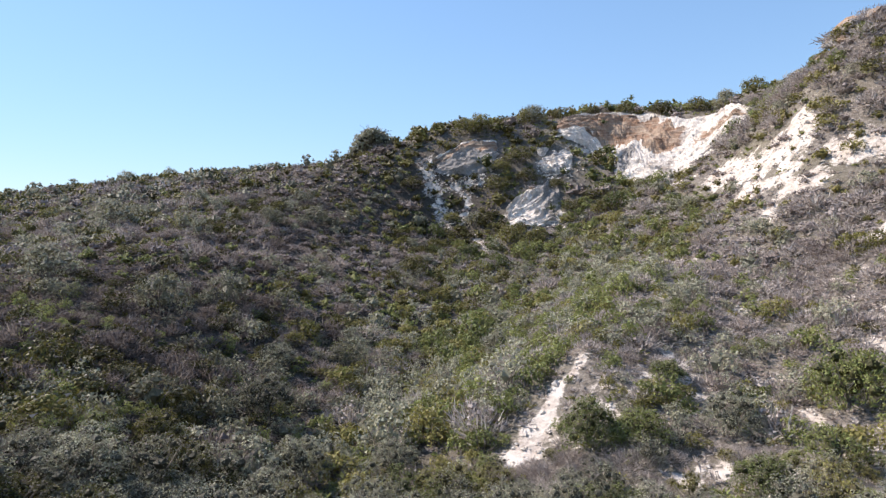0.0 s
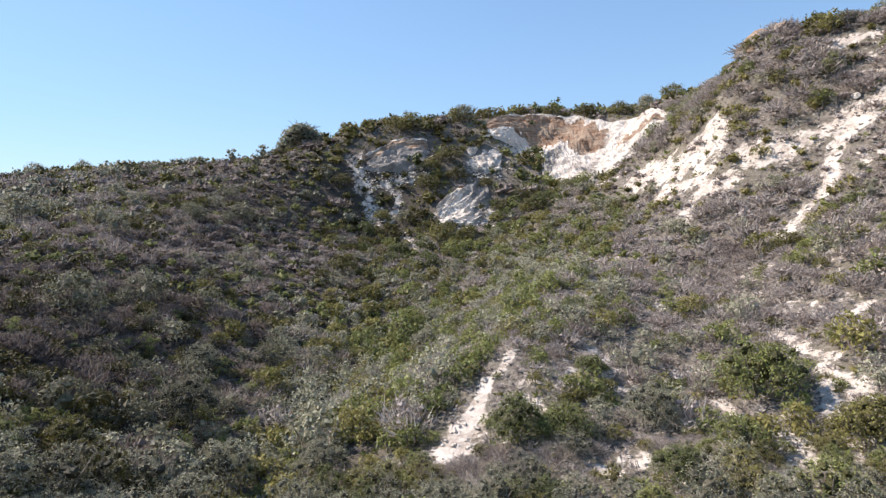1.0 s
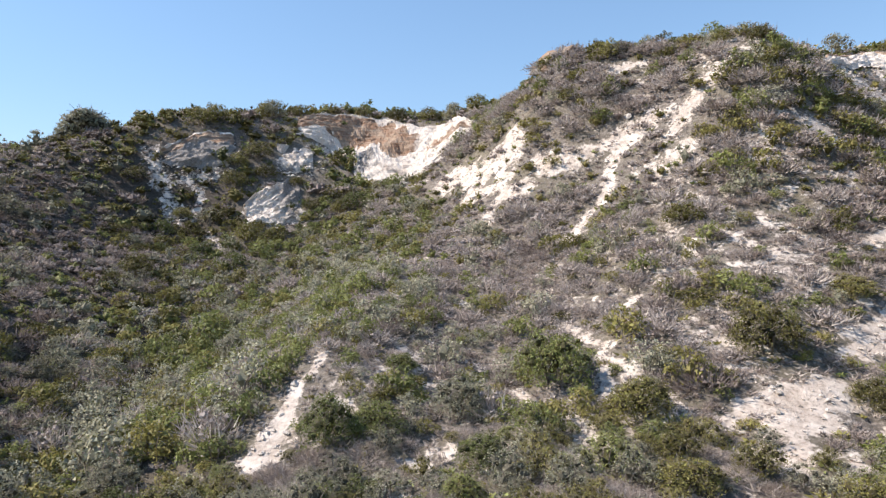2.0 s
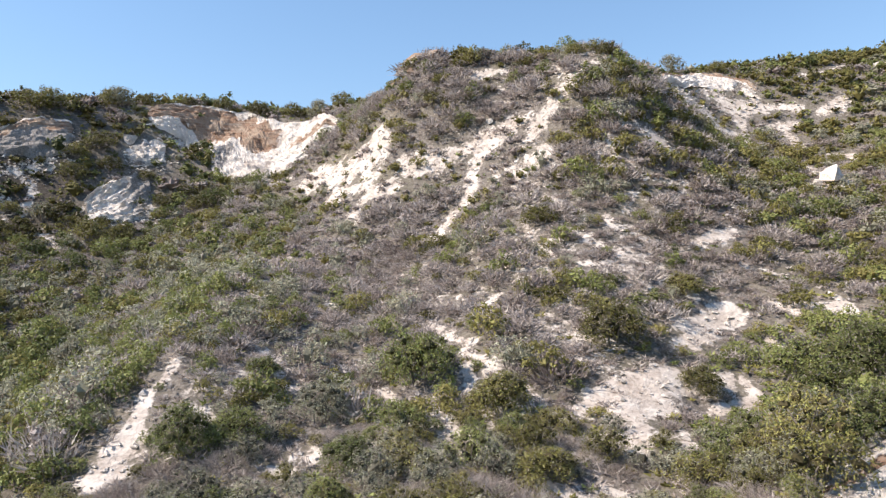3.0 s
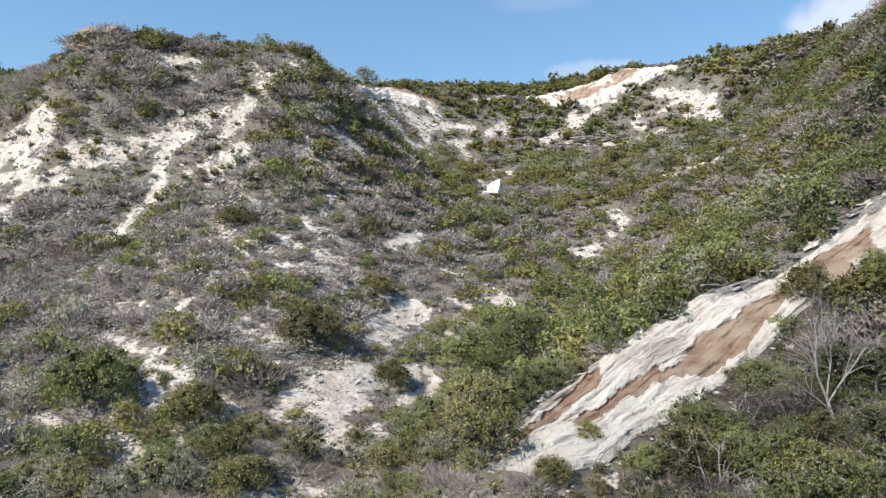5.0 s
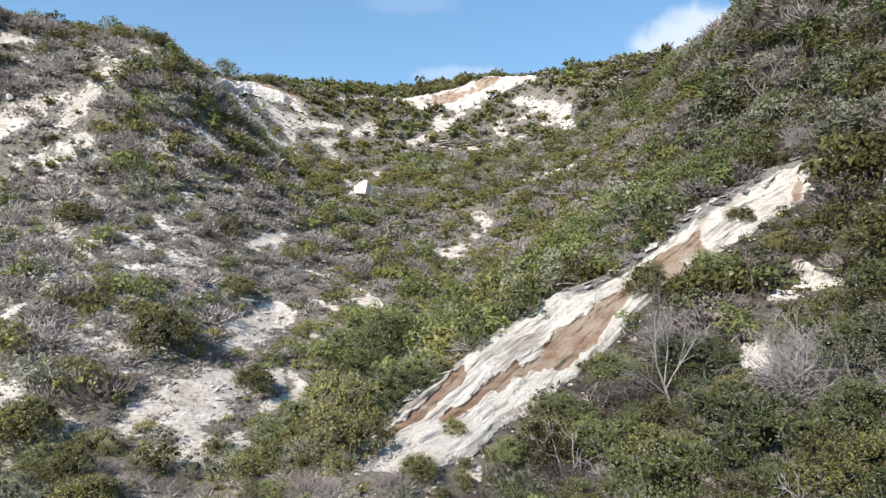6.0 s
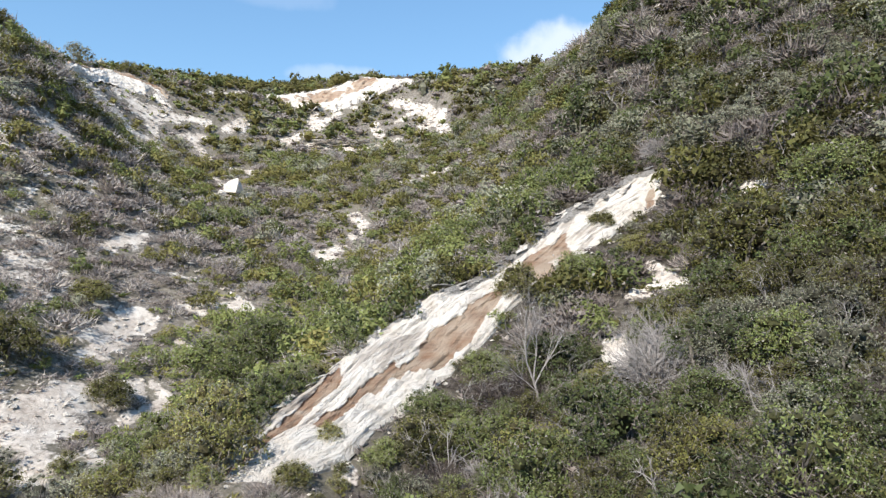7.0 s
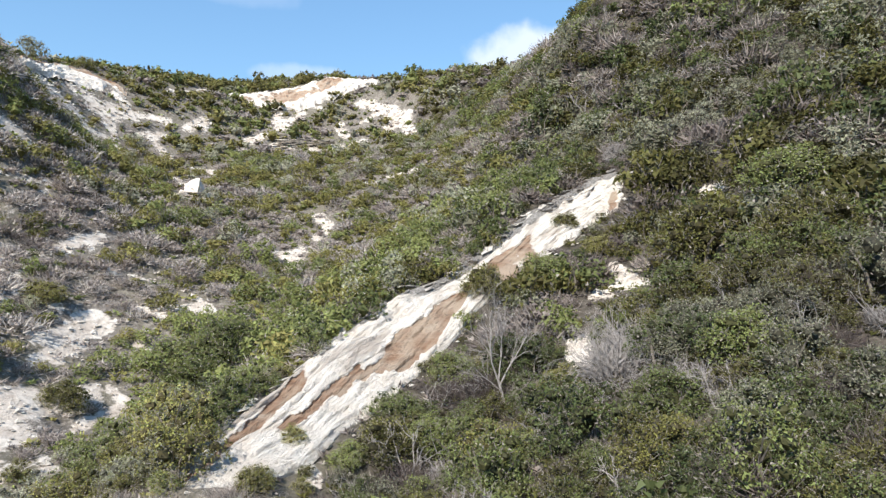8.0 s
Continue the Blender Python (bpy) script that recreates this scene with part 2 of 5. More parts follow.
def ground_material():
    m, nt, b = material("ground_litter_and_sand", 0.95)
    fine, mid, big = noise_tex(nt, 3.6, 6, 0.75), noise_tex(nt, 1.1, 6, 0.7), noise_tex(nt, 0.16, 3)
    litter = ramp(nt, fine, [(0.3, (0.075, 0.064, 0.053)), (0.5, (0.17, 0.148, 0.13)), (0.66, (0.34, 0.30, 0.27))])
    litter = mix(nt, ramp(nt, big, [(0.4, (0, 0, 0)), (0.65, (1, 1, 1))]), litter, mix(nt, 0.5, litter, (0.15, 0.135, 0.085)))
    # darker litter paints in the shade of the gaps between dense scrub
    litter = mix(nt, calc(nt, "MULTIPLY", attribute(nt, "gap_shade"), 0.85), litter, ramp(nt, fine, [(0.3, (0.022, 0.018, 0.014)), (0.55, (0.06, 0.05, 0.04)), (0.72, (0.15, 0.13, 0.11))]))
    pale = ramp(nt, mid, [(0.28, (0.33, 0.27, 0.23)), (0.45, (0.50, 0.43, 0.375)), (0.72, (0.64, 0.57, 0.51))])
    pale = mix(nt, ramp(nt, fine, [(0.36, (0.75, 0.75, 0.75)), (0.52, (0, 0, 0))]), pale, (0.25, 0.21, 0.175))
    crust = noise_tex(nt, 0.55, 5, 0.7)  # whiter crust where the rock comes through
    pale = mix(nt, ramp(nt, crust, [(0.48, (0, 0, 0)), (0.60, (0.8, 0.8, 0.8))]), pale, mix(nt, 0.6, pale, (0.74, 0.68, 0.62)))
    edge = calc(nt, "ADD", attribute(nt, "sand"), calc(nt, "MULTIPLY", calc(nt, "SUBTRACT", mid, 0.5), 1.3))
    edge = calc(nt, "ADD", edge, calc(nt, "MULTIPLY", calc(nt, "SUBTRACT", fine, 0.5), 0.7))
    node = nt.nodes.new("ShaderNodeMapRange")
    node.interpolation_type = "SMOOTHSTEP"
    node.inputs[1].default_value, node.inputs[2].default_value = 0.42, 0.62
    nt.links.new(edge, node.inputs[0])
    nt.links.new(mix(nt, node.outputs[0], litter, pale), b.inputs["Base Color"])
    relief(nt, b, calc(nt, "ADD", fine, calc(nt, "MULTIPLY", mid, 1.5)), 0.8, 0.12)
    return m


def rock_material():
    m, nt, b = material("eroded_pale_sandstone", 0.92)
    fine, mid = noise_tex(nt, 7.0, 6, 0.7), noise_tex(nt, 1.1, 5, 0.6)
    coord = nt.nodes.new("ShaderNodeTexCoord")
    flat = nt.nodes.new("ShaderNodeMapping")
    flat.inputs["Scale"].default_value = (0.35, 0.35, 3.2)
    nt.links.new(coord.outputs["Object"], flat.inputs["Vector"])
    strata = noise_tex(nt, 1.0, 5, 0.6, flat.outputs[0])
    white = ramp(nt, mid, [(0.26, (0.55, 0.47, 0.40)), (0.38, (0.74, 0.655, 0.58)), (0.53, (0.81, 0.735, 0.665)), (0.75, (0.85, 0.79, 0.735))])
    ochre = ramp(nt, strata, [(0.3, (0.18, 0.105, 0.07)), (0.43, (0.31, 0.19, 0.125)), (0.58, (0.39, 0.275, 0.20)), (0.72, (0.52, 0.42, 0.34))])
    grey = ramp(nt, fine, [(0.3, (0.13, 0.115, 0.105)), (0.5, (0.31, 0.285, 0.265)), (0.7, (0.50, 0.465, 0.435))])
    wob = calc(nt, "MULTIPLY", calc(nt, "SUBTRACT", mid, 0.5), 0.9)

    def stained(name):
        node = nt.nodes.new("ShaderNodeMapRange")
        node.interpolation_type = "SMOOTHSTEP"
        node.inputs[1].default_value, node.inputs[2].default_value = 0.4, 0.6
        nt.links.new(calc(nt, "ADD", attribute(nt, name), wob), node.inputs[0])
        return node.outputs[0]

    cracks = attribute(nt, "streak")
    white = mix(nt, ramp(nt, cracks, [(0.26, (0.7, 0.7, 0.7)), (0.36, (0, 0, 0))]), white, (0.42, 0.35, 0.30))
    ochre = mix(nt, ramp(nt, cracks, [(0.38, (0, 0, 0)), (0.66, (0.65, 0.65, 0.65))]), ochre, (0.50, 0.40, 0.31))
    col = mix(nt, stained("ochre"), white, ochre)
    col = mix(nt, stained("weathered"), col, grey)
    col = mix(nt, ramp(nt, fine, [(0.28, (0.4, 0.4, 0.4)), (0.40, (0, 0, 0))]), col, (0.26, 0.22, 0.19))
    grit = noise_tex(nt, 24.0, 4, 0.7)
    col = mix(nt, ramp(nt, grit, [(0.30, (0.3, 0.3, 0.3)), (0.42, (0, 0, 0))]), col, mix(nt, 0.5, col, (0.12, 0.10, 0.08)))
    nt.links.new(col, b.inputs["Base Color"])
    relief(nt, b, calc(nt, "ADD", calc(nt, "ADD", fine, calc(nt, "MULTIPLY", grit, 0.5)), calc(nt, "ADD", strata, mid)), 1.0, 0.2)
    return m


def leaf_material(name, dark, light, tip, rough=0.6):
    """Leaf colour from a per-leaf tone, a per-plant shade and a random value per object."""
    m, nt, b = material(name, rough)
    info = nt.nodes.new("ShaderNodeObjectInfo")
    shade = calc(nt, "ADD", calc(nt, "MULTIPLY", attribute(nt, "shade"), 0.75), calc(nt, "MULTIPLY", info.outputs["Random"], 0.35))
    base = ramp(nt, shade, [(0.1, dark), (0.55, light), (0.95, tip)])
    tone = attribute(nt, "tone")
    var = nt.nodes.new("ShaderNodeHueSaturation")
    nt.links.new(base, var.inputs["Color"])
    mottle = calc(nt, "MULTIPLY_ADD", noise_tex(nt, 11.0, 3, 0.7), 0.8, 0.60)
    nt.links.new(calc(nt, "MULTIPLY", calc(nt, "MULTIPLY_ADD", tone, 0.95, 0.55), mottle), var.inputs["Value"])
    nt.links.new(calc(nt, "MULTIPLY_ADD", tone, 0.05, 0.475), var.inputs["Hue"])
    dry = calc(nt, "GREATER_THAN", tone, 0.985)  # bare twigs and dead leaves among the green
    leaf = mix(nt, dry, var.outputs[0], (0.30, 0.265, 0.235))
    leaf = mix(nt, calc(nt, "MULTIPLY", calc(nt, "LESS_THAN", tone, 0.02), 0.55), leaf, (0.03, 0.028, 0.018))  # inner shade of the crown, painted into the core colour
    nt.links.new(leaf, b.inputs["Base Color"])
    glow = nt.nodes.new("ShaderNodeBsdfTranslucent")
    nt.links.new(leaf, glow.inputs[0])
    both = nt.nodes.new("ShaderNodeMixShader")
    both.inputs[0].default_value = 0.27
    nt.links.new(b.outputs[0], both.inputs[1])
    nt.links.new(glow.outputs[0], both.inputs[2])
    nt.links.new(both.outputs[0], nt.nodes["Material Output"].inputs[0])
    return m


def wood_material(name, dark, light):
    m, nt, b = material(name, 0.85)
    nt.links.new(ramp(nt, noise_tex(nt, 14.0, 4, 0.6), [(0.3, dark), (0.7, light)]), b.inputs["Base Color"])
    return m


GROUND, ROCK = ground_material(), rock_material()
LEAVES = {
    "olive_shrub": leaf_material("olive_leaves", (0.064, 0.059, 0.020), (0.188, 0.174, 0.056), (0.30, 0.27, 0.095)),
    "green_shrub": leaf_material("green_leaves", (0.072, 0.086, 0.034), (0.195, 0.213, 0.074), (0.285, 0.302, 0.105)),
    "silver_shrub": leaf_material("silver_leaves", (0.15, 0.145, 0.098), (0.31, 0.305, 0.215), (0.42, 0.41, 0.30)),
    "heath_bush": leaf_material("heath_twigs_and_leaves", (0.08, 0.062, 0.058), (0.31, 0.26, 0.236), (0.435, 0.384, 0.356), 0.8),
}
BARK = wood_material("grey_bark", (0.10, 0.085, 0.07), (0.24, 0.21, 0.185))
DEAD_WOOD = wood_material("bleached_dead_wood", (0.18, 0.16, 0.152), (0.39, 0.355, 0.34))


# ---- mesh helpers ----
def mesh_from(name, v, faces, mats, mat_index=None, values=None, smooth=False, normals=None):
    me = bpy.data.meshes.new(name)
    v, faces = np.asarray(v, np.float32), np.asarray(faces, np.int32)
    me.vertices.add(len(v))
    me.vertices.foreach_set("co", v.ravel())
    me.loops.add(faces.size)
    me.loops.foreach_set("vertex_index", faces.ravel())
    me.polygons.add(len(faces))
    me.polygons.foreach_set("loop_start", np.arange(0, faces.size, faces.shape[1], dtype=np.int32))
    for m in mats:
        me.materials.append(m)
    if mat_index is not None:
        me.polygons.foreach_set("material_index", np.asarray(mat_index, np.int32))
    me.polygons.foreach_set("use_smooth", np.full(len(faces), smooth))
    for key, val in (values or {}).items():
        me.attributes.new(key, "FLOAT", "POINT").data.foreach_set("value", np.asarray(val, np.float32))
    if normals is not None:
        me.attributes.new("custom_normal", "FLOAT_VECTOR", "POINT").data.foreach_set("vector", np.asarray(normals, np.float32).ravel())
    me.update(calc_edges=True)
    return me


def grid_quads(nu, nv):
    i = np.arange(nu * nv).reshape(nu, nv)
    return np.stack([i[:-1, :-1], i[1:, :-1], i[1:, 1:], i[:-1, 1:]], -1).reshape(-1, 4)


def along(poly, n):
    """n places at even steps along a line of points."""
    p = np.array(poly, float)
    s = np.r_[0, np.cumsum(np.hypot(*np.diff(p[:, :2], axis=0).T))]
    q = np.linspace(0, s[-1], n)
    return np.stack([np.interp(q, s, p[:, k]) for k in range(p.shape[1])], -1)


def capsule_distance(x, y, x1, y1, x2, y2):
    dx, dy = x2 - x1, y2 - y1
    f = np.clip(((x - x1) * dx + (y - y1) * dy) / max(dx * dx + dy * dy, 1e-6), 0, 1)
    return np.hypot(x - x1 - f * dx, y - y1 - f * dy)


# ---- ground: one sheet with its bare sandy scars (x, y, x, y, half width) ----
SAND_CREST_1 = [
    (30.9, 71.2, 32.0, 60.4, 1.18), (34.1, 60.6, 30.7, 57.4, 1.33), (29.2, 62.4, 30.3, 57.2, 0.78), (30.0, 56.1, 31.9, 53.5, 0.56),
    (33.4, 54.9, 35.6, 51.3, 0.68), (28.6, 56.2, 28.0, 53.9, 0.33), (36.2, 51.2, 38.0, 50.0, 0.45), (40.8, 47.3, 38.9, 49.1, 0.74),
    (38.7, 48.8, 36.4, 47.4, 0.49), (36.4, 46.9, 34.7, 45.6, 0.47), (34.7, 45.6, 32.8, 45.5, 0.46), (32.6, 45.1, 30.4, 44.5, 0.34),
    (40.8, 47.1, 42.1, 46.2, 0.45), (45.1, 44.5, 43.5, 44.3, 0.52), (43.4, 44.4, 41.5, 44.4, 0.61), (46.1, 44.0, 44.9, 44.7, 0.29),
    (40.8, 42.3, 39.8, 42.9, 0.79), (42.0, 54.3, 45.1, 51.4, 0.25),
]
SAND_CREST_2 = [
    (46.0, 48.3, 46.9, 46.3, 0.31), (47.0, 38.8, 47.7, 37.1, 0.33), (47.7, 37.1, 48.8, 35.5, 0.33), (48.5, 36.7, 48.7, 36.1, 0.33),
    (39.1, 33.4, 38.5, 32.3, 0.36), (35.6, 31.8, 36.5, 29.5, 0.38), (40.9, 28.2, 45.0, 26.9, 0.41), (44.7, 33.8, 47.5, 31.9, 0.20),
    (34.6, 37.9, 33.1, 35.6, 0.22), (40.7, 36.4, 42.6, 35.2, 0.18), (32.8, 30.6, 33.8, 28.8, 0.20), (35.3, 28.6, 34.6, 26.8, 0.20),
    (36.1, 26.8, 36.1, 25.3, 0.24), (26.6, 27.5, 26.2, 25.7, 0.18), (37.9, 45.8, 37.2, 44.2, 0.21), (42.5, 24.4, 43.9, 21.7, 0.18),
]
SAND_SPUR_1 = [
    (33.5, 23.1, 37.7, 22.0, 0.49), (33.8, 22.0, 32.1, 22.1, 0.29), (37.4, 23.1, 37.7, 21.7, 0.31), (40.8, 19.7, 42.0, 17.3, 0.28),
    (36.8, 19.2, 36.1, 17.6, 0.22), (43.5, 19.1, 41.5, 16.8, 0.21), (25.2, 20.2, 31.4, 18.7, 0.75), (23.7, 21.2, 24.7, 20.0, 0.32),
    (23.5, 19.5, 25.7, 18.3, 0.63), (27.0, 20.5, 29.0, 20.3, 0.44), (23.5, 18.0, 21.5, 16.7, 0.26), (21.6, 20.8, 23.0, 20.6, 0.18),
    (27.9, 17.4, 30.4, 17.1, 0.28), (25.7, 15.3, 28.0, 16.0, 0.23), (32.2, 18.5, 31.3, 16.9, 0.20), (16.8, 17.9, 17.4, 16.5, 0.46),
    (19.0, 16.2, 19.3, 15.4, 0.31), (23.9, 16.1, 23.4, 15.2, 0.18),
]
SAND_SPUR_2 = [
    (26.1, 42.4, 25.6, 42.9, 0.27), (27.2, 42.2, 27.5, 41.9, 0.18), (16.4, 33.4, 17.7, 33.3, 0.24), (12.5, 31.2, 13.6, 31.4, 0.19),
    (22.4, 31.6, 22.2, 28.8, 0.27), (20.7, 27.0, 19.4, 25.0, 0.30), (21.5, 28.3, 21.5, 26.6, 0.19), (16.3, 23.4, 16.8, 23.1, 0.18),
    (10.4, 25.6, 11.1, 24.6, 0.20), (9.3, 25.3, 10.1, 24.5, 0.18), (7.2, 30.8, 8.3, 30.4, 0.18), (7.7, 30.8, 8.1, 29.8, 0.18),
    (27.1, 32.3, 24.7, 31.7, 0.18),
]
SAND_SPUR_3 = [
    (22.5, 33.6, 22.7, 31.4, 0.18), (12.5, 36.6, 13.0, 35.2, 0.18), (18.7, 41.6, 19.7, 42.0, 0.18), (16.3, 28.3, 16.1, 26.8, 0.18),
]
SAND_BOWL_1 = [
    (81.9, 44.4, 84.7, 41.1, 0.68), (86.5, 38.1, 89.2, 37.5, 0.95), (78.9, 42.0, 82.1, 39.9, 0.33), (80.3, 40.5, 78.2, 37.5, 0.48), (68.6, 44.2, 74.0, 42.1, 0.80),
    (72.8, 39.2, 71.8, 34.2, 0.29), (71.8, 34.2, 69.3, 30.7, 0.56), (77.3, 33.6, 78.1, 31.1, 0.30), (77.3, 31.8, 74.2, 29.3, 0.37),
    (67.5, 27.9, 65.9, 28.3, 0.58), (64.0, 30.0, 66.1, 29.6, 0.38), (48.2, 36.4, 49.2, 35.4, 0.38), (49.2, 35.4, 49.4, 34.4, 0.22),
    (42.0, 27.7, 45.9, 26.9, 0.32), (36.7, 25.5, 36.7, 24.1, 0.20), (96.3, 29.2, 93.4, 27.5, 0.81), (99.3, 25.6, 99.3, 23.7, 0.56),
    (95.0, 27.5, 97.7, 25.2, 0.64), (88.8, 30.9, 90.6, 29.1, 0.60),
]
SAND_BOWL_2 = [
    (88.7, 27.7, 87.4, 20.9, 0.66), (87.4, 20.9, 90.5, 15.1, 0.66), (95.2, 19.4, 92.5, 17.8, 0.61), (100.2, 17.3, 96.5, 12.7, 0.55),
    (96.5, 12.7, 93.9, 9.2, 0.79), (93.5, 9.0, 88.3, 8.0, 0.66), (93.3, 11.4, 93.4, 9.6, 0.77), (95.3, 16.0, 96.1, 14.2, 0.35),
    (73.0, 8.9, 71.7, 5.4, 0.46), (72.2, 12.7, 72.0, 9.9, 0.39), (64.7, 15.4, 61.5, 13.4, 0.52), (61.5, 13.4, 58.2, 13.7, 0.44),
    (54.1, 15.8, 56.2, 14.5, 0.61), (51.6, 14.5, 55.1, 14.7, 0.64), (91.8, 43.9, 99.9, 41.5, 0.29), (57.7, -13.4, 57.3, -14.3, 0.28),
    (41.4, 17.9, 40.7, 16.2, 0.20), (40.1, 21.2, 40.0, 19.3, 0.18),
]
SAND_BOWL_3 = [
    (32.5, 21.5, 35.2, 21.5, 0.25),
]
SAND_RIGHT_1 = [
    (31.7, -6.3, 31.4, -8.4, 0.35), (34.2, -7.7, 31.4, -8.4, 0.21), (28.9, -5.2, 26.4, -4.7, 0.30), (36.0, -13.2, 34.9, -14.2, 0.20),
    (23.8, -0.8, 24.1, -1.2, 0.18), (24.7, -14.7, 25.7, -15.5, 0.21), (22.9, 5.8, 21.5, 5.0, 0.30), (34.8, -20.1, 34.9, -21.6, 0.22),
]
SAND_HEAD_1 = [
    (-2.7, 96.8, -1.3, 94.3, 0.77), (-1.3, 94.3, 0.5, 89.9, 0.90), (1.4, 94.0, 5.5, 93.4, 0.59), (4.1, 86.1, 5.7, 81.9, 0.37),
    (-3.9, 98.1, -1.8, 97.6, 0.44), (2.5, 89.6, 3.8, 91.6, 0.40), (8.6, 86.7, 13.0, 87.7, 0.63), (11.3, 84.2, 15.4, 84.2, 0.61),
    (14.5, 88.5, 15.6, 85.1, 0.63), (14.2, 93.1, 18.0, 91.3, 0.67), (19.2, 95.4, 25.3, 95.9, 0.53), (27.8, 78.9, 31.1, 75.0, 0.37),
    (15.3, 67.4, 17.7, 68.7, 0.25), (20.0, 71.3, 21.5, 72.1, 0.20),
]
SAND_STREAK = [
    (7.7, 35.1, 7.0, 34.0, 0.26), (7.0, 34.0, 6.2, 33.5, 0.30), (5.8, 32.9, 5.1, 31.7, 0.36), (5.0, 31.4, 4.2, 30.5, 0.62), (4.3, 30.4, 3.6, 29.2, 0.75),
]
SAND_SCREE = [
    (71.7, 49.2, 73.1, 46.4, 1.42), (78.0, 49.6, 79.7, 45.8, 1.51), (69.8, 45.6, 73.7, 43.3, 1.07), (83.3, 47.1, 81.7, 43.9, 0.77), (77.9, 45.1, 75.2, 42.4, 0.56), (77.3, 46.9, 80.8, 44.9, 0.83),
]
# how cleanly each group of scars is stripped of plants
SAND = [(c, full) for group, full in ((SAND_CREST_1, 0.74), (SAND_CREST_2, 0.57), (SAND_SPUR_1, 0.95), (SAND_SPUR_2, 0.68), (SAND_SPUR_3, 0.66), (SAND_BOWL_1, 0.82),
                                      (SAND_BOWL_2, 0.70), (SAND_BOWL_3, 0.7), (SAND_RIGHT_1, 0.72), (SAND_HEAD_1, 0.58), (SAND_SCREE, 0.86), (SAND_STREAK, 0.95)) for c in group]


def bareness(x, y, speckle=True):
    """1 on open sand, 0 where plants cover the ground."""
    x, y = np.asarray(x, float), np.asarray(y, float)
    wob = 0.7 * bumps(x, y, 2.4, 21, 4) + 0.6 * bumps(x, y, 0.9, 27, 2)
    out = np.zeros(x.shape)
    for (x1, y1, x2, y2, w), full in SAND:
        d = capsule_distance(x, y, x1, y1, x2, y2) / (0.10 + 0.92 * w)
        out = np.maximum(out, np.clip(1.06 - 0.5 * d + 0.5 * wob, 0, full))
    if not speckle:
        return out
    spur = np.clip(1.3 - capsule_distance(x, y, 16, 20, 45, 42) / 16.0, 0, 1)
    flank = np.clip(1.2 - capsule_distance(x, y, 8, 28, 25, 58) / 9.0, 0, 1)
    return np.maximum(out, np.maximum(spur, 0.85 * flank) * np.clip(0.42 + 0.5 * bumps(x, y, 2.6, 33, 3), 0, 0.56))


def gap_shade(x, y):
    """1 where the shade under the dense scrub is painted into the litter, 0 on the sandy spur."""
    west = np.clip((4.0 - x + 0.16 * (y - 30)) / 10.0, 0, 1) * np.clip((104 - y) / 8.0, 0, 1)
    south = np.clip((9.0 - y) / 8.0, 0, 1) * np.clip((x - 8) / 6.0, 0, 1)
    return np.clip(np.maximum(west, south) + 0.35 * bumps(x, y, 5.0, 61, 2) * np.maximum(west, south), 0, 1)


def make_ground():
    far = np.array([10, 24, 45, 80, 130, 210, 340, 560, 950, 1700, 3000.0])
    xs = np.r_[-(130 + far)[::-1], np.arange(-130, -45, 2.5), np.arange(-45, 2, 0.8), np.arange(2, 52, 0.33), np.arange(52, 112, 0.68), np.arange(112, 150, 2.5), 150 + far]
    ys = np.r_[-(60 + far)[::-1], np.arange(-60, -30, 2.0), np.arange(-30, -12, 0.8), np.arange(-12, 56, 0.36), np.arange(56, 108, 0.68), np.arange(108, 180, 2.5), 180 + far]
    x, y = np.meshgrid(xs, ys, indexing="ij")
    v = np.stack([x, y, height(x, y)], -1).reshape(-1, 3)
    me = mesh_from("ground", v, grid_quads(len(xs), len(ys)), [GROUND], values={"sand": bareness(x, y).ravel(), "gap_shade": gap_shade(x, y).ravel()}, smooth=True)
    return tagged(new("ground", me), "steep hillside of grey plant litter and bare pale sand", "ground", kind="structure")


make_ground()

# ---- cliffs: eroded rock faces between a top line and a foot line (x, y) ----
CLIFFS = {}
CLIFFS["scarp"] = ([p[:2] for p in SCARP_TOP], [p[:2] for p in SCARP_FOOT])
CLIFFS["amphi_east"] = ([(18.2, 101.2), (22.9, 100.5), (28.3, 100.5), (32.8, 97.8), (34.6, 92.4), (37.9, 89.4), (38.2, 78.7)],
    [(17.4, 97.3), (22.0, 96.4), (24.4, 92.0), (24.4, 86.9), (28.7, 81.5), (32.6, 79.4), (37.1, 76.4)])
CLIFFS["west_upper"] = ([(-1.3, 97.5), (1.5, 98.6), (5.0, 99.3), (9.3, 97.9)],
    [(-1.3, 96.1), (1.4, 95.2), (5.6, 94.4), (8.5, 94.6)])
CLIFFS["mid_upper"] = ([(14.1, 95.3), (17.2, 95.9), (19.5, 94.8)],
    [(14.3, 92.2), (16.3, 91.0), (18.5, 91.2)])
CLIFFS["mid_lower"] = ([(8.7, 87.9), (13.3, 90.0), (16.2, 90.7)],
    [(9.1, 84.8), (12.4, 83.8), (16.1, 84.1)])
CLIFFS["bowl_west"] = ([(70.2, 52.0), (77.0, 54.2), (82.0, 54.4), (84.0, 51.4), (85.2, 48.2), (84.7, 46.4)],
    [(69.6, 50.6), (73.5, 50.6), (78.2, 50.8), (80.8, 48.8), (82.6, 46.6), (82.8, 45.4)])
CLIFFS["bowl_north"] = ([(98.7, 38.1), (106.1, 29.4), (109.7, 22.4), (109.1, 13.4)],
    [(97.3, 34.0), (98.3, 26.3), (102.9, 20.5), (106.5, 13.6)])


